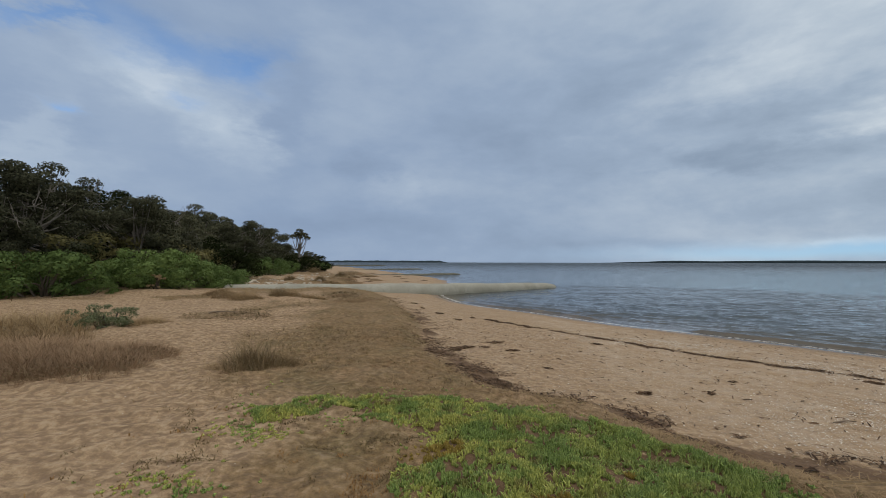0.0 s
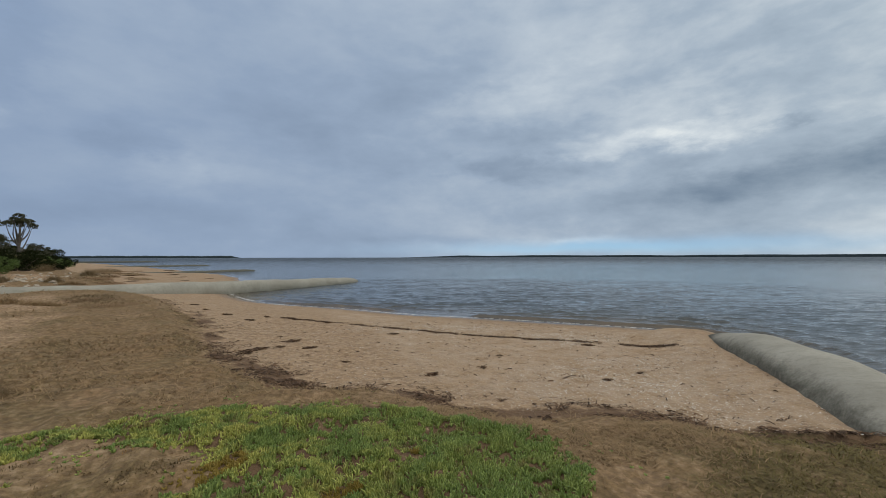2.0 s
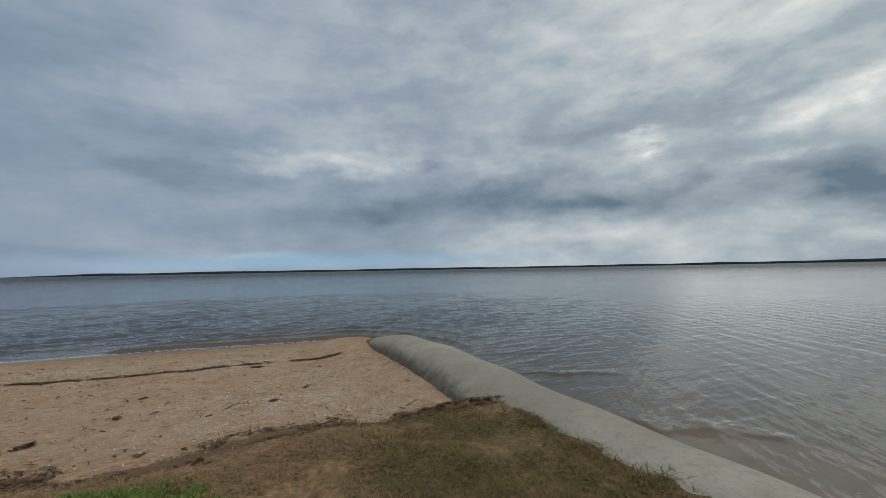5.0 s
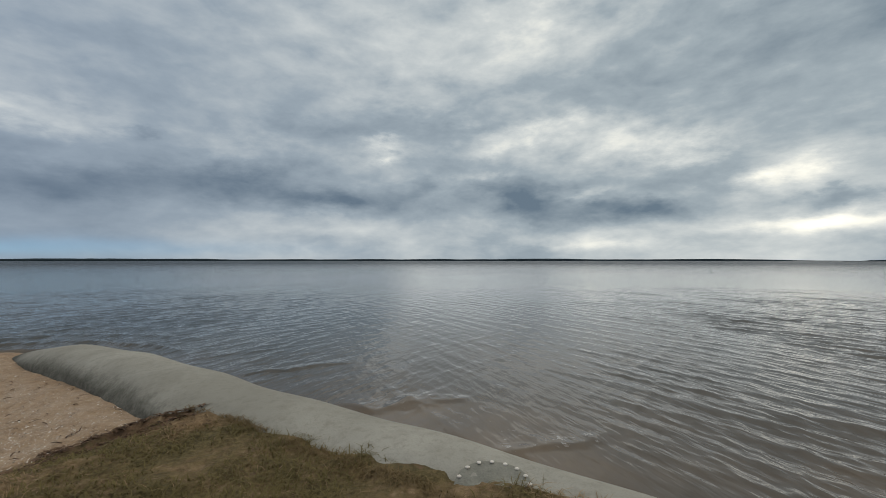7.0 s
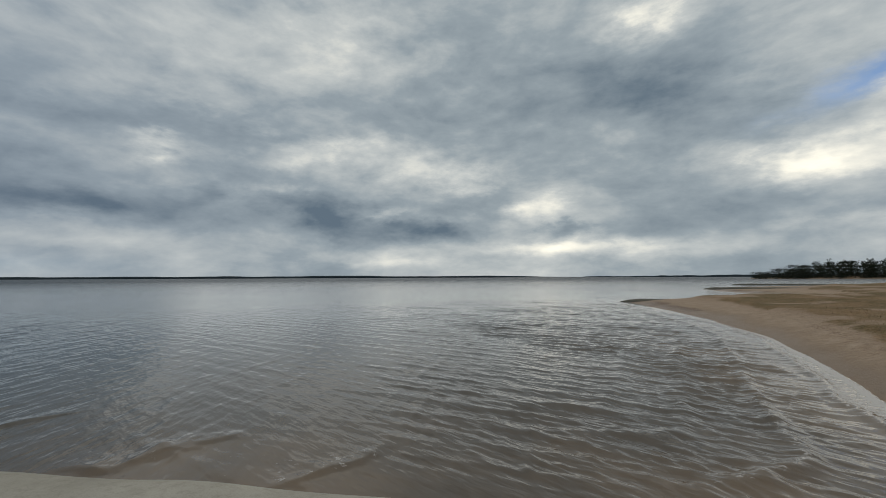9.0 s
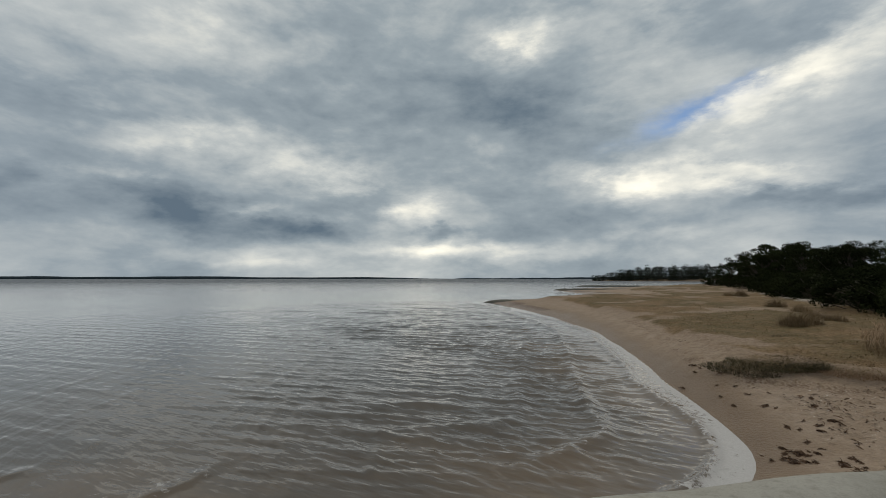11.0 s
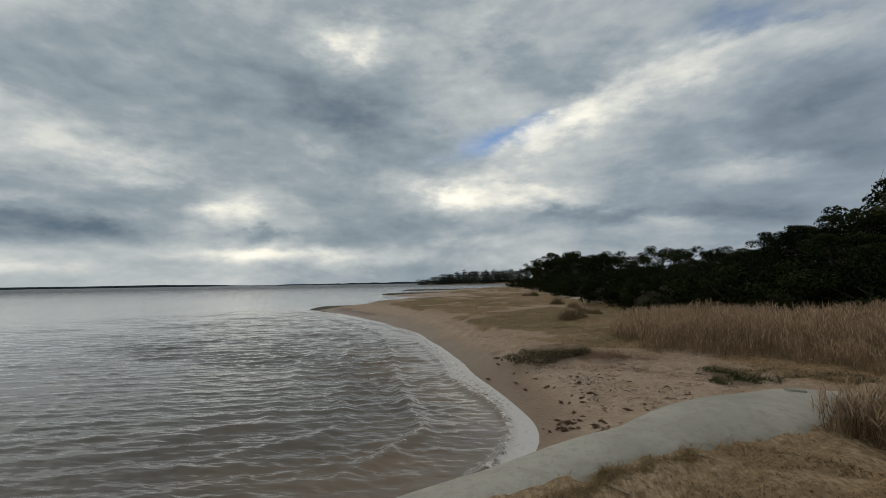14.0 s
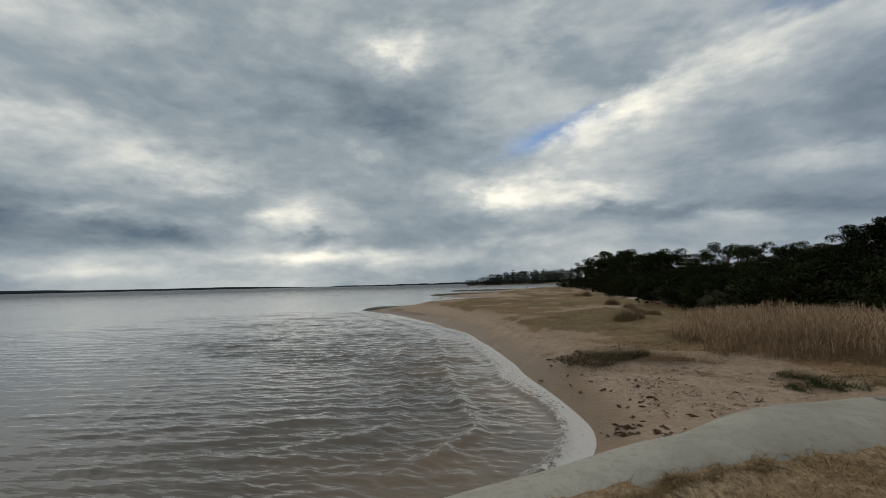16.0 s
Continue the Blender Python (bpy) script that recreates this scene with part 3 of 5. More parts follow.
def grain(x, y, seed=0):
    """Smooth value noise, 0 to 1, one cell a metre."""
    xi, yi = np.floor(x), np.floor(y)
    fx, fy = x - xi, y - yi
    fx, fy = fx * fx * (3 - 2 * fx), fy * fy * (3 - 2 * fy)

    def corner(a, b):
        v = np.sin(a * 127.1 + b * 311.7 + seed * 74.7) * 43758.5453
        return v - np.floor(v)

    return (corner(xi, yi) * (1 - fx) + corner(xi + 1, yi) * fx) * (1 - fy) + (corner(xi, yi + 1) * (1 - fx) + corner(xi + 1, yi + 1) * fx) * fy


def grains(x, y, size, octaves=4, seed=0):
    total, weight, out = 0.0, 1.0, 0.0
    for k in range(octaves):
        out = out + weight * grain(x / size * 2 ** k + 17.3 * k, y / size * 2 ** k - 9.1 * k, seed + k)
        total, weight = total + weight, weight * 0.5
    return out / total


def step(a, b, v):
    s = np.clip((v - a) / (b - a), 0, 1)
    return s * s * (3 - 2 * s)


def lay(x, y):
    """Height of the ground and its covers at places on the plan."""
    x, y = np.asarray(x, float), np.asarray(y, float)
    r = np.hypot(x, y)
    soft = np.clip(r / 60, 0.12, 6)
    sea = inside_by(LAND, x, y) + (grains(x, y, 3.0, 3, 3) - 0.5) * soft * 1.2
    upl = inside_by(UPLAND, x, y)
    upl = upl + (grains(x, y, 1.3, 3, 5) - 0.5) * (0.55 - 0.3 * step(3.4, 2.2, y - 0.35 * (x - 4)) * step(-7.6, -6.4, y))
    woods = inside_by(WOODS, x, y) + (grains(x, y, 6, 3, 7) - 0.5) * 3
    run = np.clip(sea / np.maximum(sea - upl, 0.05), 0, 1)
    h = np.where(sea < 0, -0.10 * np.abs(sea) ** 0.75, 0.46 * run ** 0.85)
    h = np.maximum(h, -2.5)
    tube = step(2.7, 1.2, y - 0.35 * (x - 4)) * step(-7.6, -6.4, y)      # turf lies close against the near groyne
    h = np.where(upl > 0, 0.48 + 0.22 * (1 - tube) * step(0, 0.9, upl) + 0.24 * tube * (1 - 0.36 * step(-1.0, 0.5, y)) * step(-0.25, 0.24, upl) + 0.10 * step(1, 6, upl), h)
    axis = np.full(x.shape, 1e9)
    for (ax, ay), (bx, by) in zip(TUBE_AXIS[:8], TUBE_AXIS[1:9]):
        k = np.clip(((x - ax) * (bx - ax) + (y - ay) * (by - ay)) / ((bx - ax) ** 2 + (by - ay) ** 2), 0, 1)
        axis = np.minimum(axis, np.hypot(x - ax - k * (bx - ax), y - ay - k * (by - ay)))
    h = h + np.where((sea > 0) & (upl < 0.1), step(1.9, 0.5, axis) * step(0.0, 0.6, sea) * (0.06 * step(0.6, 1.4, y - 0.35 * (x - 4)) + 0.16 * step(1.5, 2.8, y - 0.35 * (x - 4))), 0)
    dunes = step(4, 18, r)
    h = h + np.where(upl > 0.4, step(0.4, 3, upl) * ((grains(x, y, 3.2, 4, 11) - 0.45) * (0.10 + 0.30 * dunes)), 0)
    h = h + np.where(sea > 0, (grains(x, y, 0.55, 3, 13) - 0.5) * 0.035 * step(0.3, 2, sea), 0)
    h = h + step(-2, 14, woods) * 0.9 + step(3, 40, woods) * 1.6
    h = h + np.where(upl > 0.2, (grains(x, y, 0.26, 2, 15) - 0.5) * 0.085 * step(30, 8, r), 0)
    h = h + np.where(sea > 0.8, (grains(x, y, 0.2, 2, 17) - 0.5) * 0.06 * step(24, 10, r) * (1 - 0.6 * step(2.0, 3.0, x)), 0)
    return h, sea, upl, woods


def height(x, y):
    return float(lay(np.array([x]), np.array([y]))[0][0])


def sheet_mesh(name, verts, quads, mat, attrs=()):
    me = bpy.data.meshes.new(name)
    n, k = len(quads), quads.shape[1]
    me.vertices.add(len(verts)); me.loops.add(n * k); me.polygons.add(n)
    me.vertices.foreach_set("co", np.ascontiguousarray(verts, dtype=np.float32).ravel())
    me.loops.foreach_set("vertex_index", np.ascontiguousarray(quads, dtype=np.int32).ravel())
    me.polygons.foreach_set("loop_start", np.arange(0, n * k, k, dtype=np.int32))
    me.polygons.foreach_set("use_smooth", np.ones(n, bool))
    me.update(calc_edges=True)
    for key, val in dict(attrs).items():
        a = me.attributes.new(key, "FLOAT", "POINT")
        a.data.foreach_set("value", np.ascontiguousarray(val, dtype=np.float32))
    me.materials.append(mat)
    return me


def rings(angles, radii, cx, cy):
    a, r = np.meshgrid(angles, radii)
    x, y = cx + r * np.cos(a), cy + r * np.sin(a)
    w, hh = len(angles), len(radii)
    i = np.arange(w * hh).reshape(hh, w)
    quads = np.stack([i[:-1, :-1], i[:-1, 1:], i[1:, 1:], i[1:, :-1]], -1).reshape(-1, 4)[:, ::-1]
    return x.ravel(), y.ravel(), quads


def cover(x, y, upl, r):
    """How much turf stands at a place (0 to 1): a band behind the beach edge, thin ground by the camera, patches farther off."""
    north = step(3.5, 6, y)
    turf = step(-0.1, 0.5, upl) * step(4.4, 1.6, upl + 1.6 * (grains(x, y, 1.6, 3, 30) - 0.5)) * north * 0.95
    edge = -1.5 - 2.1 * step(2.2, -2.4, y) + (grains(x, y, 1.1, 4, 31) - 0.5) * 1.6      # the trodden sand begins inland of this line
    near = step(edge - 0.5, edge + 0.5, x) * step(-6.8, -5.5, y)
    turf = np.maximum(turf, step(-0.35, 0.1, upl) * (1 - north) * near * 0.72)
    turf = np.maximum(turf, step(0.0, 0.6, upl) * step(0.48, 0.62, grains(x, y, 4.5, 4, 25)) * step(9, 16, r) * 0.9)
    return np.maximum(turf, step(0.4, 1.0, upl) * step(-6.5, -8, y) * 0.8 * step(0.38, 0.52, grains(x, y, 3.0, 4, 27)))


def lushness(x, y):
    south = 0.75 * step(-9.5, -11.5, y) * step(0.36, 0.54, grains(x, y, 2.6, 4, 35))
    return south + step(1.2, 2.4, x) * step(3.2, 2.2, y - 0.35 * (x - 4)) * step(-1.6, -0.6, y) * step(0.32, 0.5, grains(x, y, 0.9, 3, 33) + 0.18)


def build_ground():
    radii = np.r_[0.0, np.geomspace(0.6, 70, 330), np.geomspace(74, 4600, 50)]
    x, y, quads = rings(np.linspace(0, 2 * math.pi, 900), radii, 0.2, 0.0)
    h, sea, upl, woods = lay(x, y)
    r = np.hypot(x, y)
    n1 = grains(x, y, 2.0, 4, 21)
    far = np.where(y < -18, np.clip(r / 14, 1, 6), 1.0)
    wet = step(0.95, 0.2, sea / far + (n1 - 0.5) * 0.4)
    turf = cover(x, y, upl, r)
    mat = inside_by(MAT_EDGE, x, y)
    turf = np.maximum(turf, step(-0.5, 0.2, mat) * 0.42)
    # dark litter under the mat, which also paints shade into gaps between sprigs
    mat_gap_shade = step(-0.02, 0.25, mat) * 0.75
    litter_and_shade = np.exp(-((upl + 0.05) / 0.30) ** 2) * step(0.36, 0.56, grains(x, y, 0.7, 4, 22)) * step(40, 15, r) * 0.95
    litter_and_shade = np.maximum(litter_and_shade * np.where(y < -5, 0.55, 0.92), mat_gap_shade)
    litter_and_shade = np.maximum(litter_and_shade, 0.9 * (y < -24) * (sea > 0) * np.exp(-((sea / far - 0.35) / 0.3) ** 2) * step(0.35, 0.5, n1))
    shells = step(2.2, 4.2, x) * step(0.8, 2.2, sea) * step(-0.1, -1.0, upl) * step(-3, 3, y) + 0.35 * (upl < 0) + 0.55 * step(-5, -7, y) * (upl < 0.5)
    soil = step(0.5, 4, woods)
    straw = step(-0.1, 0.3, upl) * step(-0.2, -2.0, y) * step(-6.5, -5.5, y) * 0.9 * step(0.3, 0.5, grains(x, y, 1.2, 3, 29))
    me = sheet_mesh("ground", np.stack([x, y, h], -1), quads, M_GROUND, {"wet": wet, "turf": turf, "litter_and_shade": litter_and_shade, "shells": np.clip(shells, 0, 1), "soil": soil, "straw": straw, "lush": lushness(x, y), "drab": step(-4.0, -6.0, y)})
    return tagged(new("ground", me), "sandy beach and dry grassy foreshore with shell grit", "ground", kind="structure")


def build_water():
    radii = np.r_[np.geomspace(2.2, 42, 780), np.geomspace(42.6, 4700, 110)]
    x, y, quads = rings(np.linspace(radians(-120), radians(116), 860), radii, 0.2, 0.0)
    sea = -inside_by(LAND, x, y)
    r = np.hypot(x, y)
    deep = np.clip(sea / (5 + 17 * step(0.3, -0.3, y / (r + 2.0))), 0, 1)
    fade = step(58, 16, r)
    z = np.zeros_like(x)
    rng = np.random.RandomState(5)
    bend = grains(x, y, 4, 3, 41) * 7.0
    turn = np.degrees(np.arctan2(y, x - 0.2))
    lee = 1 - 0.35 * step(60, 5, turn) * step(-50, -10, turn)      # flat water in the shelter of the groyne
    north = step(-0.60, 0.60, y / (r + 2.0) + (grains(x, y, 9, 3, 40) - 0.5) * 0.25)
    for k in range(34):
        length = 0.13 * 1.062 ** k * (1 if k % 3 else 1.5)
        mean, spread, weight = ((236, 27, 1.5 * north), (98, 20, 1.2 - 1.03 * north), (80, 46, 1.15 * (1 - 0.85 * north)))[k % 3]
        a = radians(mean + rng.uniform(-spread, spread))
        ph = (x * math.cos(a) + y * math.sin(a)) * 2 * math.pi / length + rng.uniform(0, 6.28) + bend / (0.5 + length)
        weight = weight * min(1.0, (0.6 / length) ** 0.6)
        z += weight * 1.5 * (np.exp(1.6 * (np.sin(ph) - 1)) - 0.34) * 0.0125 * length * np.clip((length / (r * 0.010 + 1e-6)) - 0.8, 0, 1)
    set_in = grains(x / 2.6, y, 1.1, 3, 42)
    z = z * (0.15 + 1.6 * set_in)
    chop = step(-0.1, 2.2, sea) * (0.45 + 0.75 * grains(x, y, 7, 3, 43)) * lee
    z = z * chop * fade * (0.5 + 0.5 * np.maximum(north, step(-0.25, -0.75, y / (r + 2.0))))
    # low swash crests that run along the shore
    wob = (grains(x, y, 3, 3, 45) - 0.5)
    crest = np.zeros_like(x)
    south = step(-3.5, -6, y)
    for d0, hgt, wide in ((0.55, 0.050, 0.10), (1.75, 0.060, 0.14), (3.0, 0.040, 0.18), (4.3, 0.03, 0.22)):
        hgt = hgt * (1 + 0.9 * north) if d0 < 1 else hgt
        crest += hgt * np.exp(-((sea - d0 - wob * 0.7) / wide) ** 2) * step(0.28, 0.4, grains(x, y, 4, 2, 47))
    thin = (1 - south) * step(0.8, 2.6, y - 0.35 * (x - 4))
    z = z + crest * step(90, 40, r) * step(-0.1, 0.3, sea) * np.clip(south + thin, 0, 1)
    # small breakers beside the near groyne
    spray = np.zeros_like(x)
    for (bx, by), (ex, ey), tall in WAVELETS:
        ux, uy = ex - bx, ey - by
        ln = math.hypot(ux, uy)
        along, across = ((x - bx) * ux + (y - by) * uy) / ln, ((x - bx) * uy - (y - by) * ux) / ln + 1.1 * (grains(x, y, 1.0, 4, 49) - 0.5)
        ridge = np.exp(-(across / np.where(across < 0, 0.30, 0.13)) ** 2) * step(-0.3, 0.4, along) * step(ln + 0.9, ln - 0.5, along) * (0.4 + grains(x, y, 0.5, 2, 48))
        z = z + tall * ridge
        spray = np.maximum(spray, 0.26 * ridge)
    z = z + 0.012 * step(0.4, 0.0, sea)
    wash = sea - wob * 0.35
    foam = (0.45 + 0.5 * grains(x, y, 1.4, 3, 46)) * thin * np.exp(-((sea - 0.12 - wob * 0.25) / 0.20) ** 2)
    foam = foam + south * (0.62 * np.exp(-((wash - 0.06) / 0.07) ** 2) + 0.40 * step(-0.05, 0.05, wash) * step(0.75, 0.40, sea - wob * 0.7) * step(34, 15, r))
    foam = foam + south * step(-9.5, -6.5, y) * 0.30 * step(-0.02, 0.05, wash) * step(0.62, 0.36, sea - wob * 0.5)
    foam = foam + south * step(30, 70, r) * 0.5 * np.exp(-((sea - 0.2) / 0.4) ** 2)
    foam = foam + (0.2 * thin + 0.42 * south) * np.exp(-((sea - 1.77 - wob * 0.7) / 0.10) ** 2) * step(0.3, 0.5, grains(x, y, 1.6, 2, 50))
    foam = foam + (0.17 * step(2.8, 0.3, sea) + 0.10 * step(1.9, 1.5, sea - wob * 0.7)) * south + spray
    foam = foam + 0.27 * np.exp(-(((x - 6.0) / 1.7) ** 2 + ((y + 1.7) / 1.6) ** 2)) * step(0.35, 0.6, grains(x, y, 0.8, 3, 52))
    keep = sea > -1.2
    used = keep[quads].all(1)
    quads = quads[used]
    ids = np.full(len(x), -1); live = np.unique(quads); ids[live] = np.arange(len(live))
    pts = np.stack([x, y, z], -1)[live]
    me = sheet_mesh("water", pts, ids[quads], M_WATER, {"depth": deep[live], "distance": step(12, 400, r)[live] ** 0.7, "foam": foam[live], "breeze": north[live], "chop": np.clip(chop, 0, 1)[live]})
    return tagged(new("water", me), "choppy grey bay water, silty and foamy at the shore", "water", kind="structure")


build_ground()
build_water()


# ---- building helpers ----
def bm_object(name, bm, mat, parent=None, label=""):
    me = bpy.data.meshes.new(name)
    bm.to_mesh(me)
    bm.free()
    for p in me.polygons:
        p.use_smooth = True
    me.materials.append(mat)
    ob = new(name, me)
    if parent is not None:
        ob.parent = parent
    if label:
        ob["label"] = label
    return ob


def part(name, bm, mat, parent, label=""):
    return bm_object(name, bm, mat, parent, label)


def raw_part(name, verts, faces, mat, parent=None, label="", attrs=()):
    ob = new(name, sheet_mesh(name, np.asarray(verts), np.asarray(faces), mat, attrs))
    if parent is not None:
        ob.parent = parent
    if label:
        ob["label"] = label
    return ob


# ---- groynes ----
def groyne(axis, wide, crest, foot, count=150, sides=40, taper=2.0):
    """A long sand-filled geotextile tube lying on the beach: slack, flattened section, sagging between filling ports."""
    path = smooth_path(axis, count)
    tang = np.gradient(path, axis=0)
    tang /= np.linalg.norm(tang, axis=1, keepdims=True)
    side = np.stack([tang[:, 1], -tang[:, 0]], 1)
    run = np.r_[0, np.cumsum(np.linalg.norm(np.diff(path, axis=0), axis=1))]
    total = run[-1]
    verts, algae = [], []
    for i in range(count):
        s = run[i]
        end = max(0.0, 1 - max(0.0, 1 - s / taper) ** 2) ** 0.8
        end = max(end, 0.04)
        lump = 1 + 0.025 * math.sin(s * 1.9) + 0.04 * math.sin(s * 0.83 + 1) + 0.012 * math.sin(s * 4.1)
        half = np.interp(s / total, *wide) * lump * end
        top = np.interp(s / total, *crest) + 0.02 * math.sin(s * 1.1 + 2) + 0.012 * math.sin(s * 3.3)
        bot = foot
        top = bot + (top - bot) * (0.45 + 0.55 * end)
        mid, rad = (top + bot) / 2, (top - bot) / 2
        for j in range(sides):
            a = 2 * math.pi * j / sides
            c, q = math.cos(a), math.sin(a)
            # flattened section: full at the flanks, gently domed on top
            u = math.copysign(abs(c) ** 0.85, c) * half
            v = math.copysign(abs(q) ** 0.9, q) * rad
            rag = 0.018 * math.sin(7 * a + s * 2.3) * end
            verts.append((path[i, 0] + side[i, 0] * (u + rag), path[i, 1] + side[i, 1] * (u + rag), mid + v))
            low = np.clip((top - 0.02 - (mid + v)) / 0.22, 0, 1)          # the shoreward flank is stained up to the shoulder
            algae.append(max(low * (0.80 if c > 0 else 0.5) * np.clip((total * 0.46 - s) / 3.0, 0, 1), 1.5 * np.clip(1.15 - s / 1.3, 0, 1)))
    i = np.arange(count * sides).reshape(count, sides)
    k = np.roll(i, -1, 1)
    quads = np.stack([i[:-1], k[:-1], k[1:], i[1:]], -1).reshape(-1, 4)
    return verts, quads, np.array(algae)


def near_groyne():
    base = tagged(new("geotextile_groyne"), "grey sand-filled fabric groyne tube running from turf to sea", "groyne", "groynes along the beach")
    verts, quads, algae = groyne(TUBE_AXIS, ([0, 0.1, 0.3, 0.42, 0.55, 0.72, 0.78, 0.86, 1], [0.46, 0.60, 0.68, 0.64, 0.54, 0.51, 0.58, 0.82, 0.9]),
                                 ([0, 0.1, 0.3, 0.42, 0.55, 0.66, 0.74, 0.80, 0.9, 1], [0.62, 0.70, 0.735, 0.715, 0.69, 0.73, 0.78, 0.83, 0.88, 0.66]), -0.25, taper=3.0)
    raw_part("tube", verts, quads, M_TUBE, base, "", {"algae": algae})
    grid = np.array(verts).reshape(150, 40, 3)
    for (px, py), r0, pins, label in (((3.28, -0.60), 0.26, 16, "sunken round filling port ringed with white buttons"), ((-2.92, -6.3), 0.11, 0, "small closed filling port with folded fabric")):
        filling_port(grid, base, px, py, r0, pins, label)
    return base


def filling_port(grid, base, px, py, r0, pins, label):
    """A laced fabric disc that closes a filling hole, following the tube's skin, a little slack."""
    top = grid[:, :21].reshape(-1, 3)

    def skin(x, y):
        d = (top[:, 0] - x) ** 2 + (top[:, 1] - y) ** 2
        k = np.argsort(d)[:6]
        w = 1 / (d[k] + 1e-4)
        return float((top[k, 2] * w).sum() / w.sum())

    verts, quads, n = [], [], 28
    radii = (0.04, 0.25, 0.5, 0.7, 0.85, 0.95, 1.0, 1.04)
    for q in radii:
        for k in range(n):
            a = 2 * math.pi * k / n
            x, y = px + math.cos(a) * q * r0, py + math.sin(a) * q * r0
            fold = 0.012 * math.sin(3 * a + 5 * q) * q * (1 - q) * 4
            z = skin(x, y) + (0.014 + fold if q < 1.0 else (0.012 if q == 1.0 else -0.03)) + (0.008 if 0.9 < q <= 1.0 else 0)
            verts.append((x, y, z))
    for j in range(len(radii) - 1):
        for k in range(n):
            k2 = (k + 1) % n
            quads.append((j * n + k, j * n + k2, (j + 1) * n + k2, (j + 1) * n + k))
    port = raw_part("filling_port", verts, quads, M_PORT, base, label)
    for k in range(pins):
        a = 2 * math.pi * k / pins + 0.1
        if 0.9 < a < 1.7 or 3.9 < a < 4.4:
            continue
        x, y = px + math.cos(a) * r0 * 0.93, py + math.sin(a) * r0 * 0.93
        bm = bmesh.new()
        bmesh.ops.create_icosphere(bm, subdivisions=2, radius=0.017)
        for v in bm.verts:
            v.co = Vector((x + v.co.x, y + v.co.y, skin(x, y) + 0.024 + v.co.z * 0.5))
        part("button", bm, M_SHELL, port)


def far_groyne(axis, half, crest, label, dark=0.0, landward=0.75):
    base = tagged(new("geotextile_groyne"), label, "groyne", "groynes along the beach")
    verts, quads, algae = groyne(axis, ([0, 0.2, 1], [half, half, half * 0.85]), ([0, 0.1, 0.6, 1], [crest * 0.8, crest, crest * max(1.0, 0.75 * landward), crest * landward]), -0.4, 70, 20)
    algae = np.maximum(np.where(algae < 1, algae * 0.2, algae), dark)
    raw_part("tube", verts, quads, M_TUBE, base, "", {"algae": algae})
    return base


near_groyne()
far_groyne([(9.2, 37.8), (6, 34.5), (2, 31.0), (-2, 27.6), (-5.5, 24.7), (-8.6, 22.2), (-11, 21.0)], 0.65, 0.45, "pale fabric groyne tube reaching into the bay", 0.0, 2.35)
far_groyne([(1.4, 75), (-4, 70), (-12, 63), (-18, 58)], 0.9, 0.30, "distant dark wet groyne tube in shallow water", 0.9)
far_groyne([(-9, 127), (-18, 120), (-30, 110)], 1.0, 0.32, "distant dark groyne tube beyond the sand", 0.9)
far_groyne([(20.6, -34.2), (17, -36.0), (12, -39.0), (7, -42.0)], 0.7, 0.34, "dark wet groyne tube at the southern sand point", 0.9)
far_groyne([(31.5, -79.5), (26, -83), (17, -88)], 0.9, 0.34, "distant dark groyne tube off the southern beach", 0.9)
far_groyne([(41, -121), (33, -125), (22, -131)], 1.0, 0.36, "distant dark groyne tube beyond the southern beach", 0.9)
far_groyne([(-38, 236), (-55, 226), (-75, 214)], 1.4, 0.6, "distant dark groyne tube near the far point", 1.0)


# ---- foliage ----
def leaf_cloud(rng, centres, sizes, count, leaf, flat=0.75, slim=0.5):
    """Small folded leaves strewn through clumps: verts and triangles-pairs as quads."""
    centres, sizes = np.array(centres), np.array(sizes)
    pick = rng.choice(len(centres), count, p=sizes ** 2 / (sizes ** 2).sum())
    d = rng.normal(size=(count, 3))
    d /= np.linalg.norm(d, axis=1, keepdims=True)
    d[:, 2] = np.where(rng.rand(count) < 0.35, np.abs(d[:, 2]), d[:, 2])
    rad = sizes[pick] * (0.62 + 0.42 * rng.rand(count) ** 0.7)
    pos = centres[pick] + d * rad[:, None] * np.array([1, 1, flat])
    skin = d + rng.normal(size=(count, 3)) * 0.35
    u = np.cross(skin, rng.normal(size=(count, 3)))
    u /= np.linalg.norm(u, axis=1, keepdims=True)
    v = np.cross(skin, u)
    v /= np.linalg.norm(v, axis=1, keepdims=True)
    ln = leaf * (0.6 + 0.8 * rng.rand(count))[:, None]
    quad = np.stack([pos - u * ln * 0.5, pos + v * ln * slim * 0.5, pos + u * ln * 0.5, pos - v * ln * slim * 0.5], 1)
    return quad.reshape(-1, 3), np.arange(count * 4).reshape(-1, 4)


def limb(verts, faces, pts, r0, r1, sides=6):
    path = smooth_path(pts, 3 * len(pts))
    start = len(verts)
    for i, p in enumerate(path):
        f = i / (len(path) - 1)
        t = path[min(i + 1, len(path) - 1)] - path[max(i - 1, 0)]
        t = t / (np.linalg.norm(t) + 1e-9)
        a = np.cross(t, (0.3, 0.9, 0.2)); a /= np.linalg.norm(a)
        b = np.cross(t, a)
        r = r0 + (r1 - r0) * f
        for k in range(sides):
            ang = 2 * math.pi * k / sides
            verts.append(p + (a * math.cos(ang) + b * math.sin(ang)) * r)
    for i in range(len(path) - 1):
        for k in range(sides):
            k2 = (k + 1) % sides
            faces.append((start + i * sides + k, start + i * sides + k2, start + (i + 1) * sides + k2, start + (i + 1) * sides + k))


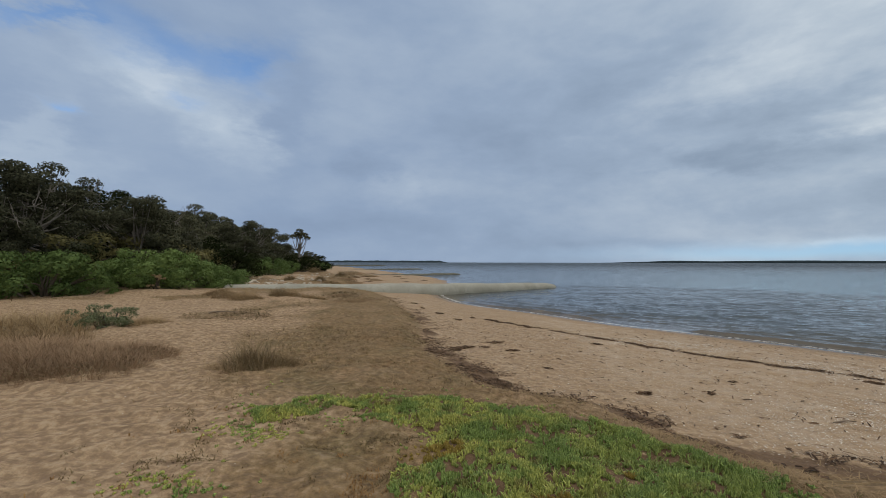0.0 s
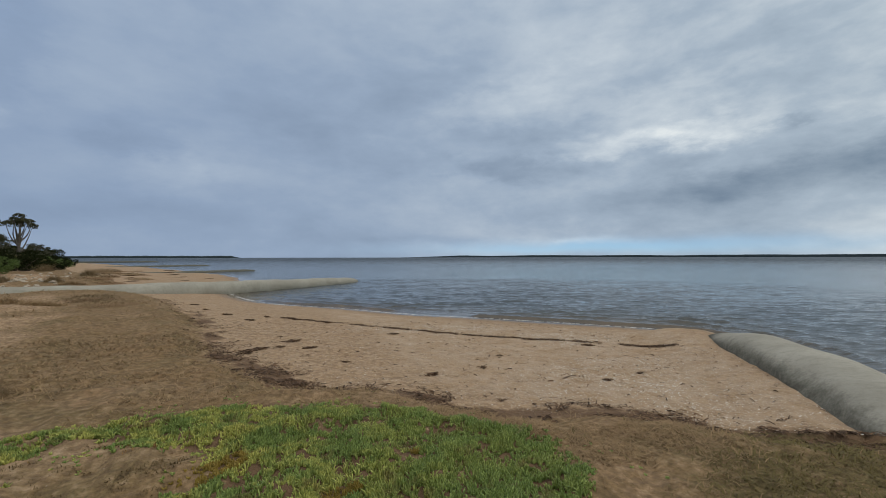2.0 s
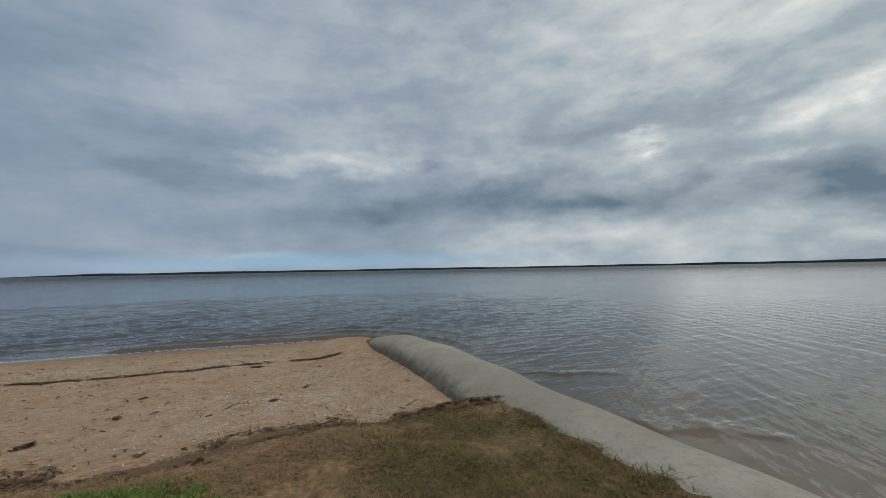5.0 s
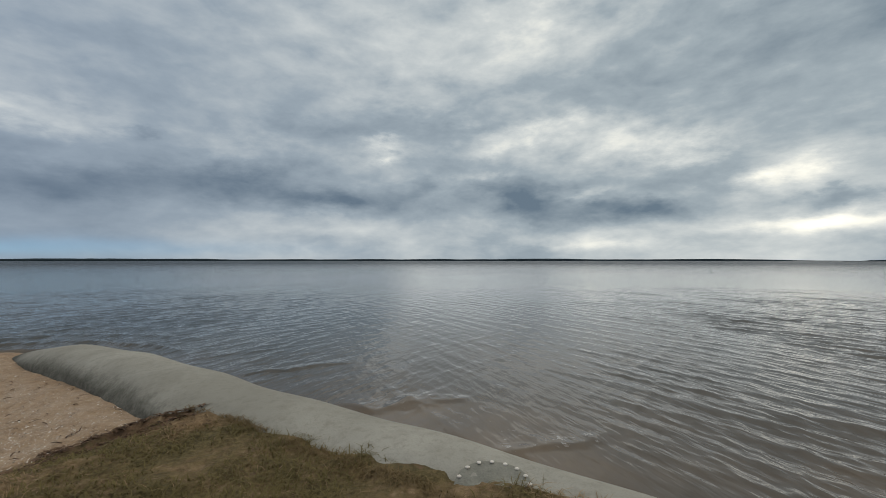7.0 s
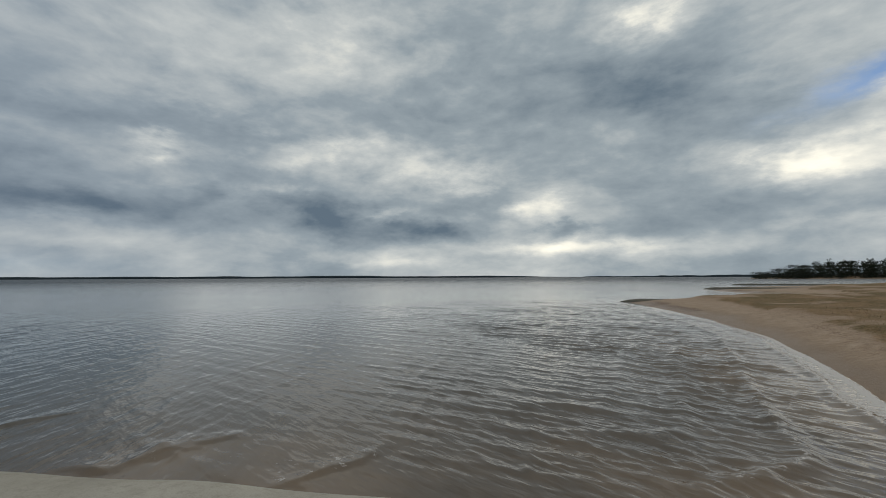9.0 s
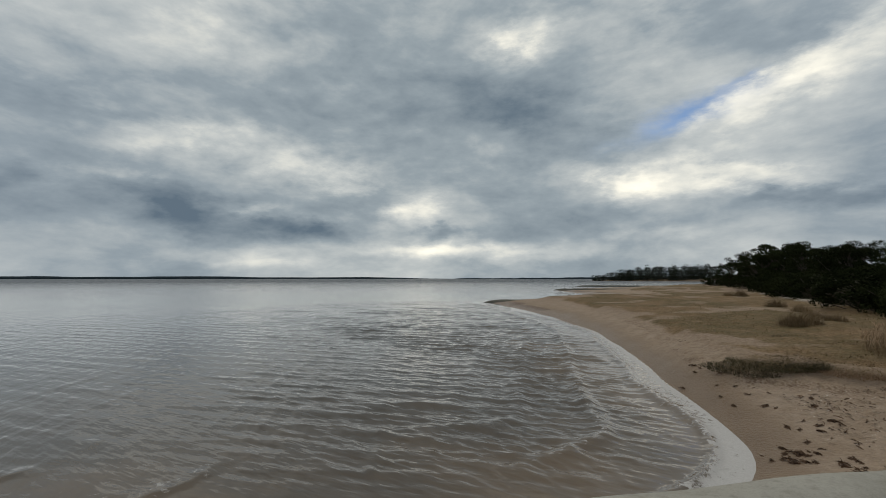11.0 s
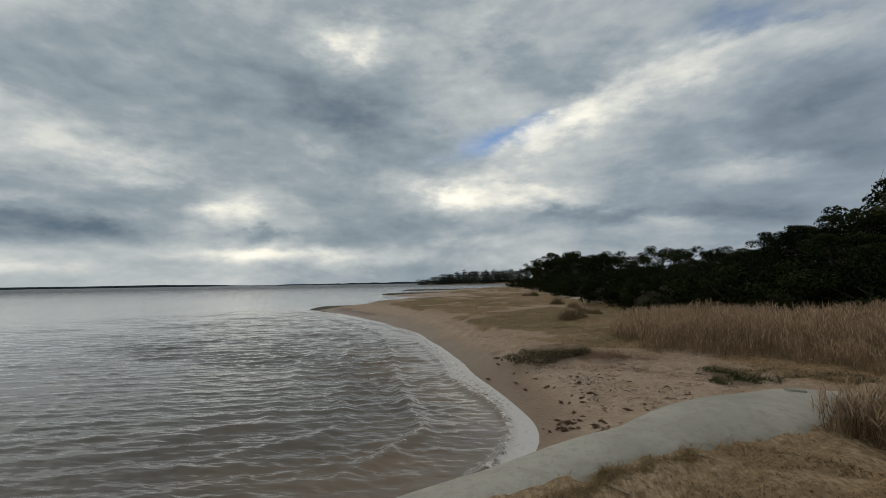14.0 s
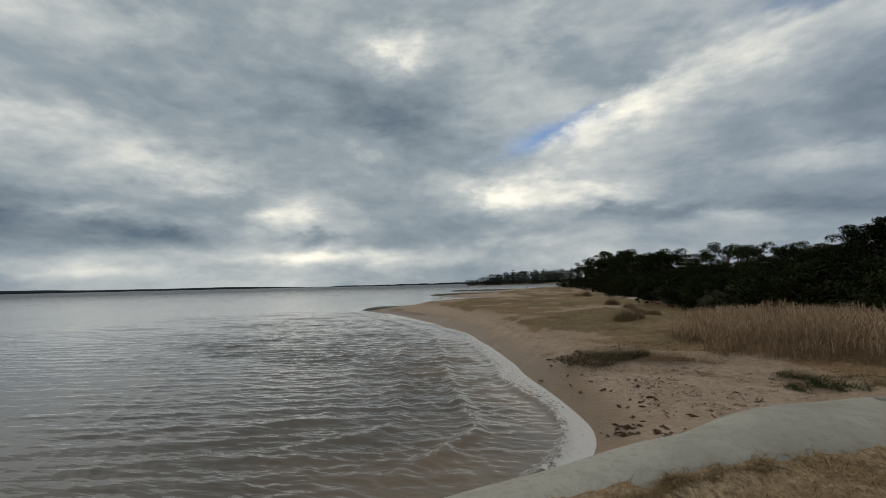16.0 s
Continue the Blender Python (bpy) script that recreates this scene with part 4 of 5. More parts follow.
def make_tree(seed, tall, spread, mat, leaves, leaf=0.135, lean=(0, 0), bare=0.0, clumps=34, low=0.35):
    rng = np.random.RandomState(seed)
    base = new("coastal_tree")
    verts, faces, centres, sizes = [], [], [], []
    top = np.array([lean[0] * tall, lean[1] * tall, tall * 0.62])
    limb(verts, faces, [np.array([0, 0, -0.5]), top * 0.35 + rng.normal(size=3) * 0.15, top * 0.7 + rng.normal(size=3) * 0.2, top], 0.05 * tall ** 0.9 * 0.55, 0.05)
    for k in range(clumps):
        ang = rng.uniform(0, 2 * math.pi)
        f = rng.uniform(0.25, 1.0)
        out = spread * math.sqrt(rng.rand()) * (1.0 if f < 0.8 else 0.75)
        zc = tall * (low + (0.97 - low) * rng.rand() ** 0.8) * (1 - 0.16 * (out / spread) ** 2)
        end = np.array([math.cos(ang) * out + lean[0] * tall, math.sin(ang) * out + lean[1] * tall, zc])
        if rng.rand() < bare:
            end[2] = min(end[2], 0.86 * tall)
        root = top * f
        mid = (root + end) / 2 + np.array([0, 0, -0.04 * tall]) + rng.normal(size=3) * 0.12
        if k % 2 == 0 or rng.rand() < bare:
            limb(verts, faces, [root, mid, end], 0.05 + 0.008 * tall, 0.012, 5)
        if rng.rand() >= bare:
            centres.append(end); sizes.append(rng.uniform(0.5, 1.0) * (0.21 * spread + 0.2))
        else:
            end[2] = min(end[2], 0.86 * tall)
            for _ in range(7):
                tip = end + rng.normal(size=3) * 0.38 + np.array([0, 0, 0.25])
                limb(verts, faces, [end, (end + tip) / 2 + rng.normal(size=3) * 0.12, tip], 0.02, 0.005, 4)
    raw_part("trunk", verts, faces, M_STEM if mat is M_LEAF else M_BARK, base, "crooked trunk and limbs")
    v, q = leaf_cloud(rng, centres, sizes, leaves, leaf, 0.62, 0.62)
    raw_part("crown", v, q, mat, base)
    return base


def make_shrub(seed, wide, tall, mat, leaves, leaf=0.062, clumps=44):
    rng = np.random.RandomState(seed)
    base = new("coastal_shrub")
    verts, faces, centres, sizes = [], [], [], []
    for k in range(clumps):
        ang, out = rng.uniform(0, 2 * math.pi), wide * math.sqrt(rng.rand()) * 0.9
        zc = tall * (0.10 + 0.70 * rng.rand()) * (1 - 0.5 * (out / wide) ** 2)
        end = np.array([math.cos(ang) * out, math.sin(ang) * out, zc])
        if k % 3 == 0:
            limb(verts, faces, [np.array([0, 0, -0.3]), end * 0.5 + rng.normal(size=3) * 0.1, end], 0.05, 0.012, 5)
        centres.append(end); sizes.append(rng.uniform(0.5, 1.0) * 0.24 * min(wide, tall * 1.3))
    raw_part("woody_stem", verts, faces, M_STEM, base)
    v, q = leaf_cloud(rng, centres, sizes, leaves, leaf, 0.7, 0.62)
    raw_part("foliage", v, q, mat, base)
    return base


def place(ob, x, y, turn, size, sink=0.05):
    ob.matrix_basis = pose(x, y, height(x, y) - sink, 0, 0, turn) @ Matrix.Diagonal((size, size, size, 1))


def plant(kinds, labels, category, group, spots):
    used = set()
    for x, y, k, size in spots:
        src = kinds[k % len(kinds)]
        if k % len(kinds) not in used:
            ob = src
            used.add(k % len(kinds))
        else:
            ob = copy_thing(src, Matrix())
        turn = (x * 57.3 + y * 91.7) % 360
        ob.matrix_basis = pose(x, y, height(x, y) - 0.08, 0, 0, turn) @ Matrix.Diagonal((size, size, size, 1))
        tagged(ob, labels[k % len(kinds)], category, group)


def strew(rng, poly, near_d, far_d, count, apart, box):
    """Places inside a polygon between two distances from its edge, kept apart."""
    out = []
    tries = 0
    while len(out) < count and tries < 40:
        tries += 1
        x, y = rng.uniform(box[0], box[1], 400), rng.uniform(box[2], box[3], 400)
        d = inside_by(poly, x, y)
        for px, py, pd in zip(x, y, d):
            if near_d < pd < far_d and all((px - a) ** 2 + (py - b) ** 2 > apart ** 2 for a, b in out):
                out.append((px, py))
                if len(out) >= count:
                    break
    return out


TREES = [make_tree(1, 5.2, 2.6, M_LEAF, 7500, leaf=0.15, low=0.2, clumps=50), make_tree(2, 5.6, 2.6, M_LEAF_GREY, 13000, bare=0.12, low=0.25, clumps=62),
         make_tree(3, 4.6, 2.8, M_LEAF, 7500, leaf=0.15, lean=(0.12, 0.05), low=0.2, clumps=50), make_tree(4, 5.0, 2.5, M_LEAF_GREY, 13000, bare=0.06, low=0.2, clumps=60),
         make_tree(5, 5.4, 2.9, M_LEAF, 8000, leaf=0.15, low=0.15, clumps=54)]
TREE_LABELS = ["dark green coastal tree with dense ragged crown", "greyish coastal tree with bare dead twigs showing", "dark leaning coastal tree with spreading crown",
               "grey-green coastal tree with open crown", "broad dark coastal tree, leafy to its foot"]
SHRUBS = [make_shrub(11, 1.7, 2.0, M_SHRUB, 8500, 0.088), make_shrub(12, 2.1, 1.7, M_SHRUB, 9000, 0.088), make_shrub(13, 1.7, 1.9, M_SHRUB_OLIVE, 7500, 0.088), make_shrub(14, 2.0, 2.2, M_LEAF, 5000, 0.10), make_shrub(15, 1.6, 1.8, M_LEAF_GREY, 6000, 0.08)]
SHRUB_LABELS = ["leafy green rounded shrub at the dune foot", "low spreading green shrub at the dune foot", "olive-yellow shrub among the dune scrub", "dark dense shrub under the trees", "dull grey-green shrub before the dark wood"]
rng = np.random.RandomState(8)
spots = []
for d0, d1, count, apart, box, big, picks in [
        (2.5, 6, 18, 2.2, (-30, -8, 8, 60), 0.82, (1, 3, 1, 3)), (6, 12, 24, 2.5, (-40, -10, 6, 70), 1.08, (3, 3, 1, 3, 4)), (3, 14, 22, 3.3, (-75, -20, 58, 160), 0.62, (0, 3, 1, 4)),
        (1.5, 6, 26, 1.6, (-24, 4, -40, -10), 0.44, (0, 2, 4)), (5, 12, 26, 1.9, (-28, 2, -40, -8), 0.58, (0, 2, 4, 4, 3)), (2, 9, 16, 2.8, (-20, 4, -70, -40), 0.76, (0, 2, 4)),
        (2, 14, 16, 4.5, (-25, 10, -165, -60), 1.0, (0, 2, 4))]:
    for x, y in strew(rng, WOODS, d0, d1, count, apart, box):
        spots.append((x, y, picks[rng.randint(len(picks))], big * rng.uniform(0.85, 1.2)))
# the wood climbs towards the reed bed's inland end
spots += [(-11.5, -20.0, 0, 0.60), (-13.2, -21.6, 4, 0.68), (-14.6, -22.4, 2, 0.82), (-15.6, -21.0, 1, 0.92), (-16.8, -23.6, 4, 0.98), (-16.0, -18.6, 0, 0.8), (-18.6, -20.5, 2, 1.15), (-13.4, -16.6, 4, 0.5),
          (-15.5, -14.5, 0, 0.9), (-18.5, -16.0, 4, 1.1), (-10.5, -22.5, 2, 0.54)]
plant(TREES, TREE_LABELS, "tree", "trees of the coastal wood", spots)
# scrub in front of the northern wood, from the near end outwards
spots = [(-14.8, 15.6, 0, 1.2), (-17.4, 19.0, 2, 1.5), (-16.2, 16.2, 1, 0.7), (-18.6, 22.0, 3, 1.2), (-15.4, 18.2, 0, 0.8), (-14.4, 18.6, 1, 0.9), (-13.4, 19.2, 0, 1.2), (-12.5, 19.9, 1, 0.9), (-12.2, 21.2, 1, 0.95),
         (-11.6, 21.6, 1, 0.6), (-19.0, 23.4, 2, 1.8), (-17.4, 23.0, 2, 1.7), (-16.6, 24.0, 4, 1.8), (-15.6, 24.2, 2, 1.6), (-17.4, 26.0, 4, 1.7), (-16.8, 27.5, 2, 1.5), (-15.2, 25.0, 3, 1.3), (-17.0, 29.0, 3, 1.6),
         (-16.4, 31.8, 3, 1.2), (-17.6, 33.5, 2, 1.1), (-18.8, 39.0, 0, 1.15), (-18.3, 42.0, 1, 1.2), (-19.0, 47.0, 0, 1.1), (-19.6, 53.0, 3, 1.2), (-21.0, 58.0, 3, 1.3), (-20.6, 64.0, 3, 1.0), (-13.8, 16.6, 1, 0.45)]
for d0, d1, count, apart, box, picks in [
        (0, 3.5, 12, 3.5, (-40, -18, 52, 130), (1, 2, 3)), (-0.2, 3.0, 26, 1.8, (-18, 4, -58, -12), (3, 3, 3, 4)), (0, 3, 10, 3.5, (-4, 10, -150, -58), (3,)), (-0.3, 1.8, 22, 1.2, (-14, 2, -40, -15), (3, 3, 4, 3)), (0, 5, 12, 4, (-24, -12, -12, 12), (0, 1, 3)),
        (3.5, 7, 30, 1.8, (-30, -10, 8, 56), (3, 3, 2)), (6, 11, 26, 2.2, (-34, -12, 8, 60), (3,)), (2.5, 8, 24, 1.9, (-22, 2, -50, -12), (3,))]:
    for x, y in strew(rng, WOODS, d0, d1, count, apart, box):
        spots.append((x, y, picks[rng.randint(len(picks))], rng.uniform(0.75, 1.2)))
plant(SHRUBS, SHRUB_LABELS, "shrub", "shrubs along the dune foot", spots)


# ---- far shores ----
def far_ridge(name, az0, az1, dist, low, high, label, thick=60.0, steps=160, seed=0, ends=(0.06, 0.06), swell=1.0):
    """A wooded shore seen across the water: a long low ridge with an uneven tree line."""
    a = np.linspace(az0, az1, steps)
    rad = np.radians(a)
    f = np.linspace(0, 1, steps)
    taper = np.minimum(1, np.minimum(f / ends[0], (1 - f) / ends[1])) * (swell + (1 - swell) * f)
    top = (low + (high - low) * grains(f * 30, f * 0, 1.0, 5, seed)) * np.clip(taper, 0.08, 1)
    rows = []
    for d, z in ((0, -2.0), (0, 0.35), (8, 0.75), (thick * 0.5, 1.0), (thick, 0.6), (thick, -2.0)):
        h = z * top if z > 0 else np.full(steps, -2.0)
        rows.append(np.stack([-np.sin(rad) * (dist + d), np.cos(rad) * (dist + d), h], -1))
    verts = np.concatenate(rows)
    i = np.arange(len(rows) * steps).reshape(len(rows), steps)
    quads = np.stack([i[:-1, :-1], i[:-1, 1:], i[1:, 1:], i[1:, :-1]], -1).reshape(-1, 4)
    me = sheet_mesh(name, verts, quads, M_FAR)
    return tagged(new(name, me), label, "far shore", kind="structure")


far_ridge("backdrop_east", -19, -146, 3600, 10, 22, "low wooded far shore across the bay", seed=3, ends=(0.06, 0.10))
far_ridge("backdrop_north", 18, 1, 3000, 10, 16, "thin wooded point far along the bay", seed=5, ends=(0.001, 0.06))
far_ridge("backdrop_south", -144.0, -176, 1900, 6, 15, "dark low headland beyond the water", seed=7, ends=(0.08, 0.001), swell=0.4)


def far_wood():
    """A wooded point across the southern bay: many leafy clumps in one sheet of foliage."""
    rng = np.random.RandomState(31)
    centres, sizes = [], []
    for k in range(170):
        f = rng.rand()
        az, d = radians(-163.5 - 14 * f), 425 + 45 * rng.rand()
        tall = (3.5 + 9 * min(1, f * 2.2)) * rng.uniform(0.7, 1.1)
        for z in np.arange(0.5, tall, 2.6):
            centres.append((-math.sin(az) * d + rng.normal(), math.cos(az) * d + rng.normal(), z + 0.5)); sizes.append(rng.uniform(2.2, 3.6))
    v, q = leaf_cloud(rng, centres, sizes, 26000, 1.1)
    ob = raw_part("far_wood", v, q, M_DARKWOOD)
    return tagged(ob, "dark wooded point beyond the southern beach", "wood", kind="stuff")


far_wood()
lone = make_tree(9, 6.2, 1.5, M_LEAF_GREY, 4200, leaf=0.12, clumps=26, low=0.84)
place(lone, -22.3, 61.0, 40, 1.0)
tagged(lone, "slender lone tree with a small open crown", "tree", "trees of the coastal wood")


# ---- grasses ----
def blades(rng, pos, tall, wide, lean, mat, name, parent=None, label="", droop=0.35):
    """Curved tapering blades, two segments and a tip each."""
    n = len(pos)
    ang = rng.uniform(0, 2 * math.pi, n)
    out = np.stack([np.cos(ang), np.sin(ang), np.zeros(n)], 1)
    side = np.stack([-out[:, 1], out[:, 0], np.zeros(n)], 1)
    tall = np.broadcast_to(tall, n)[:, None]
    lean = (np.broadcast_to(lean, n) * rng.uniform(0.3, 1.6, n))[:, None]
    w = np.broadcast_to(wide, n)[:, None] * 0.5
    up = np.array([0, 0, 1.0])
    p1 = pos + up * tall * 0.55 + out * tall * lean * 0.4
    p2 = pos + up * tall * (1 - droop * lean * 0.6) + out * tall * lean
    verts = np.stack([pos - side * w, pos + side * w, p1 - side * w * 0.8, p1 + side * w * 0.8, p2 - side * w * 0.15, p2 + side * w * 0.15], 1).reshape(-1, 3)
    i = np.arange(n)[:, None] * 6
    quads = np.concatenate([i + np.array([0, 1, 3, 2]), i + np.array([2, 3, 5, 4])])
    return raw_part(name, verts, quads, mat, parent, label)


def turf_blades():
    rng = np.random.RandomState(51)
    got = []
    for lo, hi, count in ((1.5, 5, 190000), (5, 10, 110000), (10, 26, 70000)):
        r, a = np.sqrt(rng.uniform(lo * lo, hi * hi, count)), rng.uniform(radians(-140), radians(140), count)
        x, y = 0.2 + r * np.cos(a), r * np.sin(a)
        h, sea, upl, woods = lay(x, y)
        keep = rng.rand(count) < cover(x, y, upl, r) * step(0.32, 0.62, grains(x, y, 0.5, 3, 57)) * (woods < 0) * (inside_by(MAT_EDGE, x, y) < 0.1) * np.where((x < 0.3) & (y > 1.6) & (y < 4.6), 0.0, 1.0)
        tall = rng.uniform(0.015, 0.055, count) * (1 + 0.06 * r) * np.where(y < 1, 0.95, 0.75) * (0.6 + 0.9 * grains(x, y, 0.25, 2, 59))
        got.append((np.stack([x, y, h - 0.004], 1)[keep], tall[keep], (np.where(y < -7, 0.5, 1.0) * (0.0024 + 0.0011 * r))[keep]))
    pos, tall, wide = (np.concatenate([g0[k] for g0 in got]) for k in range(3))
    lush = rng.rand(len(pos)) < 0.97 * lushness(pos[:, 0], pos[:, 1]) + 0.05 * (pos[:, 1] > 3)
    for name, pick, mat, label in (("turf", ~lush & (pos[:, 1] > -0.8), M_TURF, "short dry brown turf blades"), ("straw_turf", ~lush & (pos[:, 1] <= -0.8), M_STRAW, "short bleached straw turf beside the groyne"), ("green_turf", lush, M_LUSH, "short olive green turf beside the groyne")):
        tagged(blades(rng, pos[pick], tall[pick], wide[pick], np.where(pos[pick][:, 1] > 2.5, 2.3, 1.9), mat, name), label, "grass", kind="stuff")


turf_blades()


def turf_lip():
    """Dry runners and dead blades that hang from the turf's edge onto the groyne."""
    rng = np.random.RandomState(53)
    path = smooth_path(TUBE_AXIS[4:13], 500)
    tang = np.gradient(path, axis=0)
    tang /= np.linalg.norm(tang, axis=1, keepdims=True)
    k = rng.randint(0, 500, 5200)
    off = 0.40 + 0.09 * (grains(k / 14.0, k * 0.0, 1.0, 3, 55) - 0.5) * 2 + np.abs(rng.normal(size=5200)) * 0.06
    x, y = path[k, 0] + tang[k, 1] * off, path[k, 1] - tang[k, 0] * off
    keep = rng.rand(5200) < step(0.25, 0.55, grains(x, y, 0.30, 3, 56))
    x, y = x[keep], y[keep]
    pos = np.stack([x, y, lay(x, y)[0] + rng.uniform(-0.01, 0.02, len(x))], 1)
    tagged(blades(rng, pos, rng.uniform(0.02, 0.06, len(x)), 0.006, 2.2, M_DEAD, "turf_runners", droop=0.8), "dead brown runners hanging from the turf edge", "grass", kind="stuff")


turf_lip()


def samphire_mat():
    """Fleshy fingers in small sprigs, packed into a mat with dark gaps and a few bare spots."""
    rng = np.random.RandomState(61)
    count = 36000
    x, y = rng.uniform(-2.2, 2.9, count), rng.uniform(1.9, 5.5, count)
    d = inside_by(MAT_EDGE, x, y) + (grains(x, y, 0.45, 3, 63) - 0.5) * 0.55
    thick = step(-0.02, 0.12, d) * step(0.22, 0.36, grains(x, y, 0.5, 3, 65) + 0.10 * step(0.2, 0.6, d)) * (0.25 + 0.75 * step(0.34, 0.52, grains(x, y, 0.11, 2, 62)))
    thick = thick * (1 - np.exp(-(((x - 0.35) / 0.16) ** 2 + ((y - 3.55) / 0.11) ** 2)))
    spill = 0.12 * step(0.60, 0.72, grains(x, y, 0.35, 3, 67)) * step(-0.8, 0.0, d)
    stray = 0.3 * np.exp(-(((x + 1.45) / 0.30) ** 2 + ((y - 3.15) / 0.15) ** 2)) + 0.5 * np.exp(-(((x + 1.35) / 0.24) ** 2 + ((y - 4.0) / 0.16) ** 2))
    keep = rng.rand(count) < np.clip(thick + spill + stray, 0, 1)
    x, y, d = x[keep], y[keep], d[keep]
    h = lay(x, y)[0]
    gold = grains(x, y, 0.35, 2, 71) + 0.9 * np.exp(-(((x - 0.12) / 0.14) ** 2 + ((y - 3.75) / 0.10) ** 2)) > 0.82
    vigour = (0.45 + 0.55 * step(-0.1, 0.3, d)) * (0.45 + 1.1 * grains(x, y, 0.16, 2, 69)) * (0.75 + 0.5 * grains(x, y, 0.6, 2, 70))
    each = 6
    x, y, h, gold, vigour = (np.repeat(v, each) for v in (x, y, h, gold, vigour))
    n = len(x)
    a = rng.uniform(0, 2 * math.pi, n)
    out = np.abs(rng.normal(size=n)) * 0.55 * np.where(np.arange(n) % each == 0, 0.2, 1.0)
    tall = rng.uniform(0.026, 0.050, n) * vigour
    fat = rng.uniform(0.0048, 0.0085, n)
    x, y = x + np.cos(a) * 0.006, y + np.sin(a) * 0.006
    verts = []
    for f, w in ((0.0, 0.6), (0.62, 1.0), (1.0, 0.42)):
        for k in range(3):
            b = k * math.pi * 2 / 3
            reach = out * tall * f * f
            verts.append(np.stack([x + np.cos(a) * reach + fat * w * math.cos(b), y + np.sin(a) * reach + fat * w * math.sin(b), h - 0.006 + tall * f * (1 - 0.22 * out * f)], 1))
    verts = np.stack(verts, 1)
    quads = np.array([(j * 3 + k, j * 3 + (k + 1) % 3, j * 3 + 3 + (k + 1) % 3, j * 3 + 3 + k) for j in range(2) for k in range(3)])
    for name, pick, mat, label in (("samphire_mat", ~gold, M_SUCC, "green fleshy samphire mat covering sandy turf"), ("golden_samphire", gold, M_SUCC_GOLD, "yellowing samphire sprigs among the green mat")):
        v = verts[pick].reshape(-1, 3)
        q = (np.arange(pick.sum())[:, None, None] * 9 + quads).reshape(-1, 4)
        tagged(raw_part(name, v, q, mat), label, "plant", kind="stuff")


samphire_mat()


def dead_sprigs():
    """Withered samphire on the bare soil beside the mat."""
    rng = np.random.RandomState(64)
    x, y = rng.uniform(-2.4, 0.7, 30000), rng.uniform(1.9, 4.5, 30000)
    d = inside_by(MAT_EDGE, x, y)
    keep = (d < 0.08) & (rng.rand(30000) < 0.8 * step(0.56, 0.70, grains(x, y, 0.16, 3, 66)) * step(-1.5, -0.3, d + 0.4 * grains(x, y, 0.8, 2, 68)))
    x, y = x[keep], y[keep]
    pos = np.stack([x, y, lay(x, y)[0] - 0.004], 1)
    rust = grains(x, y, 0.3, 2, 74) > 0.60
    tagged(blades(rng, pos[~rust], rng.uniform(0.012, 0.034, (~rust).sum()), 0.007, 1.0, M_DEAD, "withered_samphire"), "withered brown samphire sprigs on bare soil", "plant", kind="stuff")
    tagged(blades(rng, pos[rust], rng.uniform(0.014, 0.036, rust.sum()), 0.008, 0.9, M_RUST, "reddened_samphire"), "reddened samphire sprigs at the edge of the mat", "plant", kind="stuff")


dead_sprigs()


def tussock(seed, wide, tall, count, mat, lean=0.45, blade=0.008, name="grass_tussock"):
    rng = np.random.RandomState(seed)
    base = new(name)
    a = rng.uniform(0, 2 * math.pi, count)
    rim = 0.65 + 0.7 * grains(np.cos(a) * 1.3 + seed, np.sin(a) * 1.3, 1.0, 2, seed)
    r = wide * rng.rand(count) ** 0.65 * rim
    pos = np.stack([r * np.cos(a), r * np.sin(a), np.zeros(count) - 0.02], 1)
    h = tall * rng.uniform(0.45, 1.1, count) * np.clip(1 - 0.5 * (r / wide) ** 2, 0.25, 1)
    tagged(blades(rng, pos, h, blade, lean, mat, "grass", base), kind="stuff")
    v, q = leaf_cloud(rng, [(0, 0, tall * 0.12)], [wide * 0.8], count // 3, 0.06, 0.25, 0.25)
    tagged(raw_part("dead_thatch", v, q, M_RUSH, base), kind="stuff")
    return base


